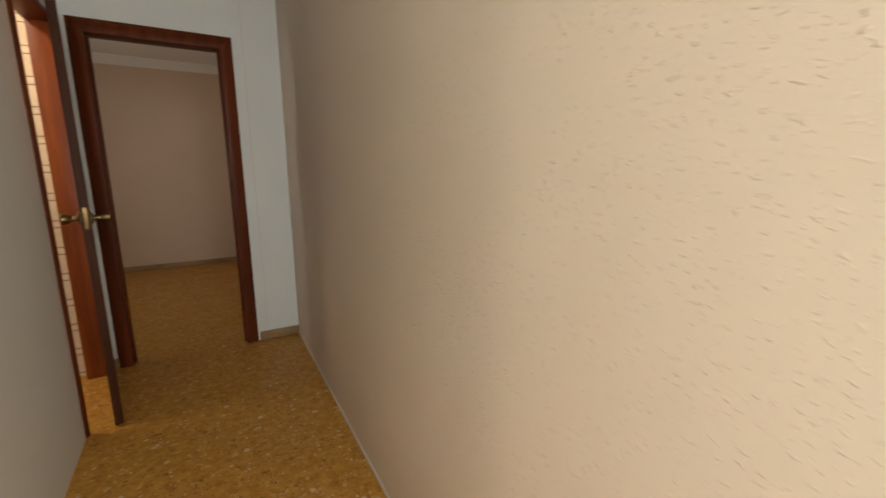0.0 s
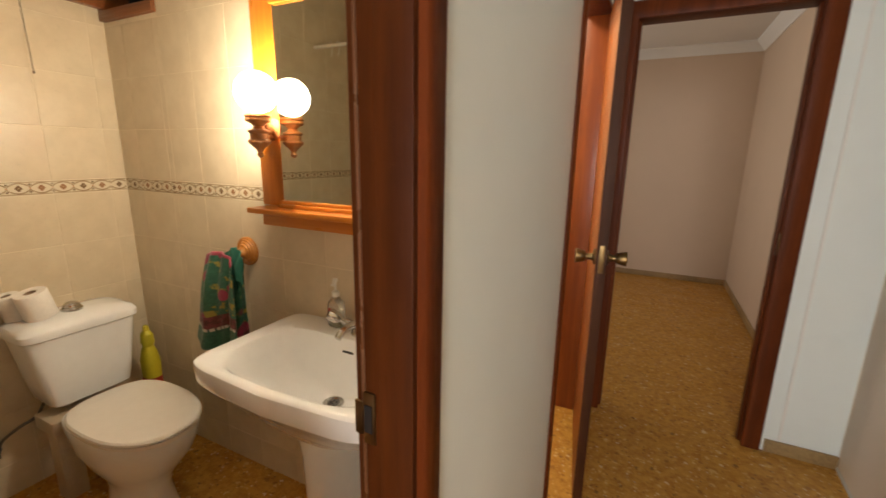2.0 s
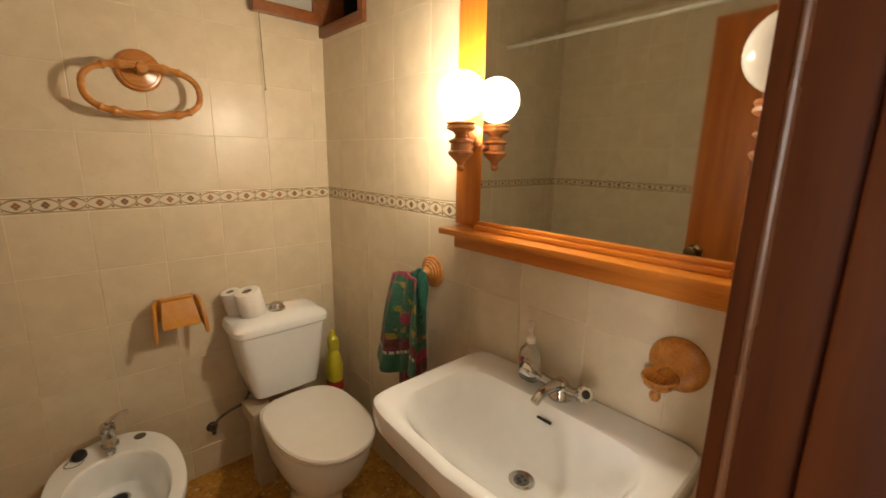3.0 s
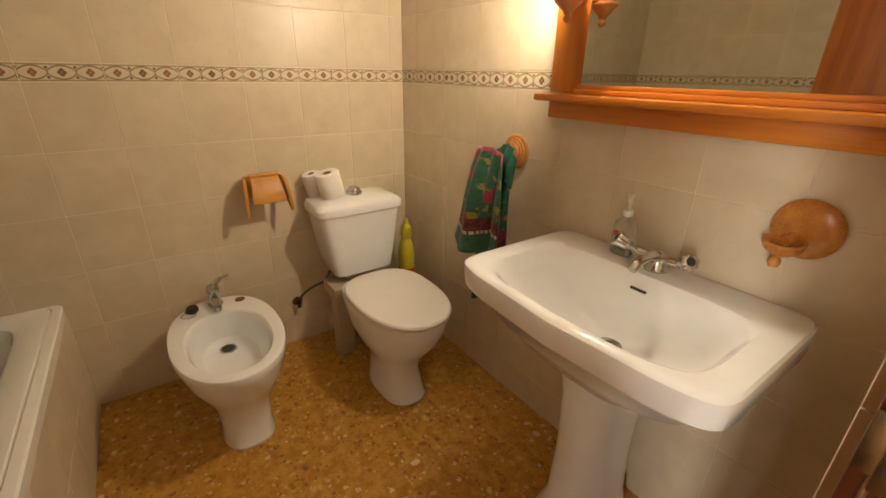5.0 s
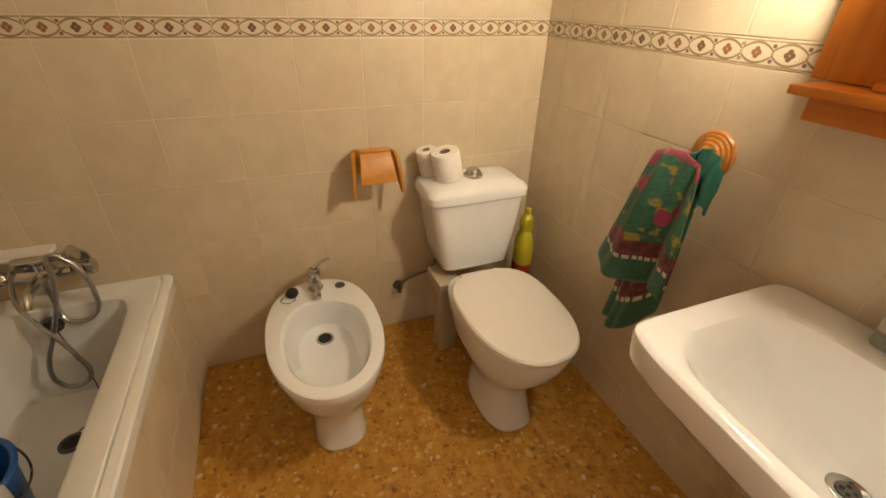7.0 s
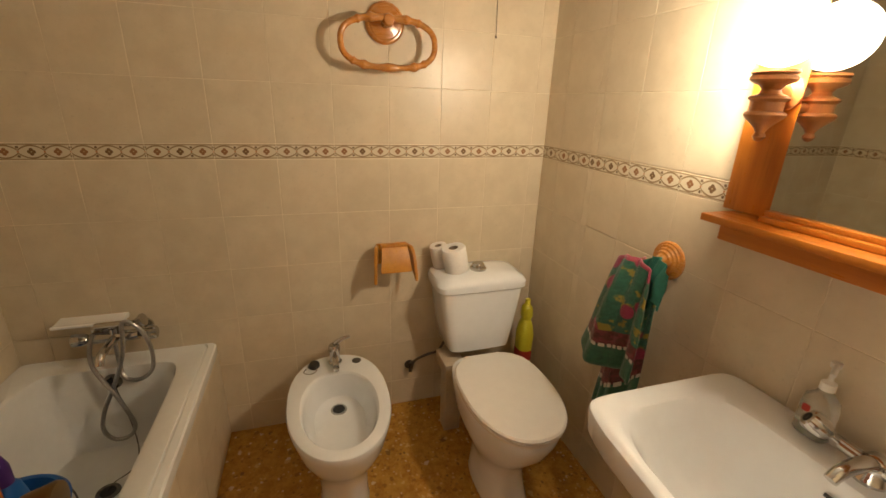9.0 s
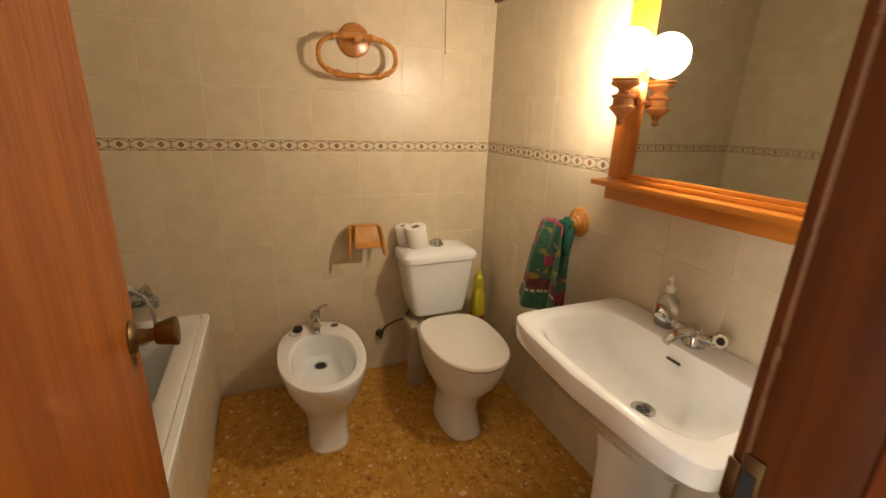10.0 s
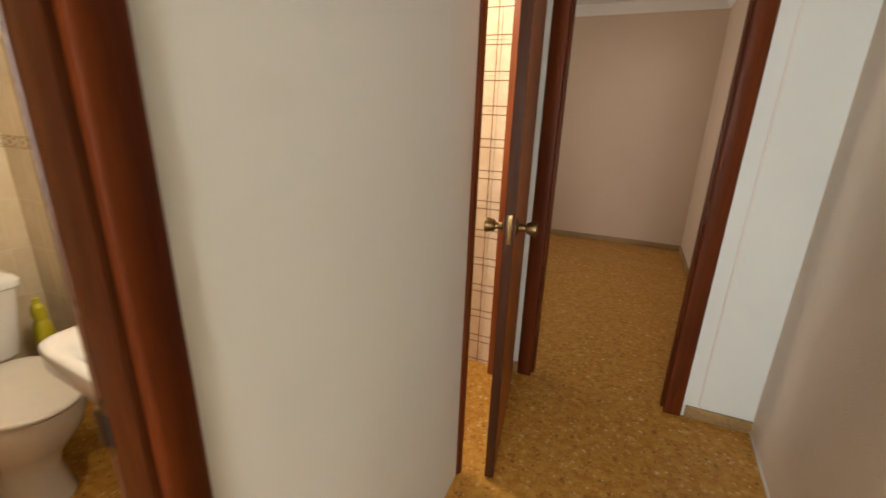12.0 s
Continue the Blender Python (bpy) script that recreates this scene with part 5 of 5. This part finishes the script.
part("string", bm_tube([(-1.53, 2.305, CEIL - 0.002), (-1.535, 2.312, 2.1), (-1.54, 2.322, 1.68)], 0.0014, 6), "cord", cordt)
part("toggle", bm_lathe([(0.0, 0), (0.003, 0.001), (0.0034, 0.008), (0.0, 0.012)], pose(-1.54, 2.322, 1.668), 10), "cord", cordt)

# shower rail over the bath, seen in the mirror
rail = thing("shower_rail", (-0.7, 1.2, 2.1), "white shower curtain rail over the bathtub edge", "shower rail")
part("rod", bm_tube([(BACK, 1.17, 2.1), (-0.6, 1.172, 2.098), (INNER, 1.174, 2.1)], 0.011, 12, False), "white", rail)
for x in (-1.42, -1.36, -1.2):
    part("curtain_hook", bm_tube([(x, 1.185, 2.112), (x, 1.17, 2.122), (x, 1.155, 2.1), (x, 1.165, 2.06), (x, 1.175, 2.03)], 0.0025, 6), "white", rail)

# ---- tiles, last ----
JOINT = 0.0021


def tile_mesh(name, w, h, mat, d=0.0013, r=0.0016):
    """One glazed tile with softened edges, face towards -y, centred."""
    w, h = w / 2 - JOINT / 2, h / 2 - JOINT / 2
    rings = [[(sx_ * (w - i), y, sz * (h - i)) for sx_, sz in ((-1, -1), (1, -1), (1, 1), (-1, 1))] for i, y in ((0, d), (0, 0.0008), (r * 0.4, 0.0002), (r, 0.0))]
    bm = bm_rings(rings, False, True)
    me = mesh_of(name, bm, M[mat], False)
    return me


MESHES = {}


def tile_at(name, m, w, h, mat, parent):
    key = (name, round(w, 4), round(h, 4), mat)
    if key not in MESHES:
        MESHES[key] = tile_mesh(name, w, h, mat)
    ob = new(name, MESHES[key])
    ob.matrix_world = m
    ob.parent = parent
    return ob


def tiled(parent, lines_a, lines_z, band_row, place, skip=lambda a0, a1, z0, z1: False, mat="tile"):
    """Tiles between the given joint lines; place(a, z) gives a pose facing the room."""
    for a0, a1 in zip(lines_a, lines_a[1:]):
        for z0, z1 in zip(lines_z, lines_z[1:]):
            if skip(a0, a1, z0, z1):
                continue
            isband = band_row is not None and abs(z0 - band_row) < 1e-4
            tile_at("border_tile" if isband else "tile", place((a0 + a1) / 2, (z0 + z1) / 2), a1 - a0, z1 - z0, "band" if isband else mat, parent)


def joints(lo, hi, through_, pitch):
    """Joint lines from lo to hi that pass one given line."""
    k = math.floor((through_ - lo) / pitch)
    pts = [lo] + [through_ + pitch * i for i in range(-k, 200) if lo + 0.008 < through_ + pitch * i < hi - 0.008] + [hi]
    return pts


BAND0, BAND1 = 1.205, 1.262
ROWS_Z = joints(0.0, BAND0, BAND0 - 0.2135, 0.2135) + joints(BAND1, CEIL, BAND1 + 0.2135, 0.2135)
PITCH = 0.2108

wall_back = bpy.data.objects["wall_bath_back"]
tiled(wall_back, joints(SIDE, MIRROR_WALL, 2.113, PITCH), ROWS_Z, BAND0, lambda a, z: pose(BACK, a, z, 0, 0, 90))
wall_mirror = bpy.data.objects["wall_bath_mirror"]


def at_window(a0, a1, z0, z1):
    return a1 < -1.185 and z1 > 1.93


tiled(wall_mirror, joints(BACK, -1.192, -1.225, PITCH)[:-1] + [-1.192] + joints(-1.192, INNER, -1.012, PITCH)[1:], ROWS_Z, BAND0, lambda a, z: pose(a, MIRROR_WALL, z, 0, 0, 0), at_window)
panel = bpy.data.objects["bath_panel_core"]
tiled(panel, joints(BACK, INNER, -1.36, PITCH), [0.0, 0.2135, BZ - 0.042], None, lambda a, z: pose(a, BY1 - 0.004, z, 0, 0, 180))


def sheet(name, lines_a, lines_z, place, skip, mat, label):
    """Tiles that are only seen in the mirror or from afar, joined."""
    verts, faces = [], []
    for a0, a1 in zip(lines_a, lines_a[1:]):
        for z0, z1 in zip(lines_z, lines_z[1:]):
            if skip(a0, a1, z0, z1):
                continue
            m, w, h = place((a0 + a1) / 2, (z0 + z1) / 2), (a1 - a0 - JOINT) / 2, (z1 - z0 - JOINT) / 2
            k = len(verts)
            for y, i in ((0.012, 0), (0.001, 0), (0, 0.002)):
                verts += [tuple(m @ Vector((s * (w - i), y, q * (h - i)))) for s, q in ((-1, -1), (1, -1), (1, 1), (-1, 1))]
            for r in (0, 4):
                faces += [(k + r + i, k + r + (i + 1) % 4, k + r + 4 + (i + 1) % 4, k + r + 4 + i) for i in range(4)]
            faces.append((k + 8, k + 9, k + 10, k + 11))
    me = bpy.data.meshes.new(name)
    me.from_pydata(verts, [], faces)
    me.materials.append(M[mat])
    return me


def sheet_part(name, parent, me):
    ob = new(name, me)
    ob.parent = parent
    return tagged(ob, kind="stuff")


def no_skip(a0, a1, z0, z1):
    return False


side_wall = bpy.data.objects["wall_bath_side"]
tiled(side_wall, joints(BACK, INNER, -1.36, PITCH), ROWS_Z, BAND0, lambda a, z: pose(a, SIDE, z, 0, 0, 180), lambda a0, a1, z0, z1: z1 < 0.4)
sheet_part("tile_sheet", wall_doors, sheet("tile_sheet", joints(SIDE, 1.2, 0.74, PITCH), ROWS_Z, lambda a, z: pose(INNER - 0.0125, a, z, 0, 0, -90), no_skip, "tile", ""))
sheet_part("tile_sheet", wall_doors, sheet("tile_sheet", joints(1.99, MIRROR_WALL, 2.2, PITCH), ROWS_Z, lambda a, z: pose(INNER - 0.0125, a, z, 0, 0, -90), no_skip, "tile", ""))

# lined tiles of the neighbouring room, on the stretch that shows through the open door
end_wall = bpy.data.objects["wall_north"]
KP = 0.158
tiled(end_wall, joints(-0.64, INNER, 0.2, KP), joints(0.0, CEIL, KP, KP), None, lambda a, z: pose(a, END - 0.0125, z, 0, 0, 0), mat="ktile")
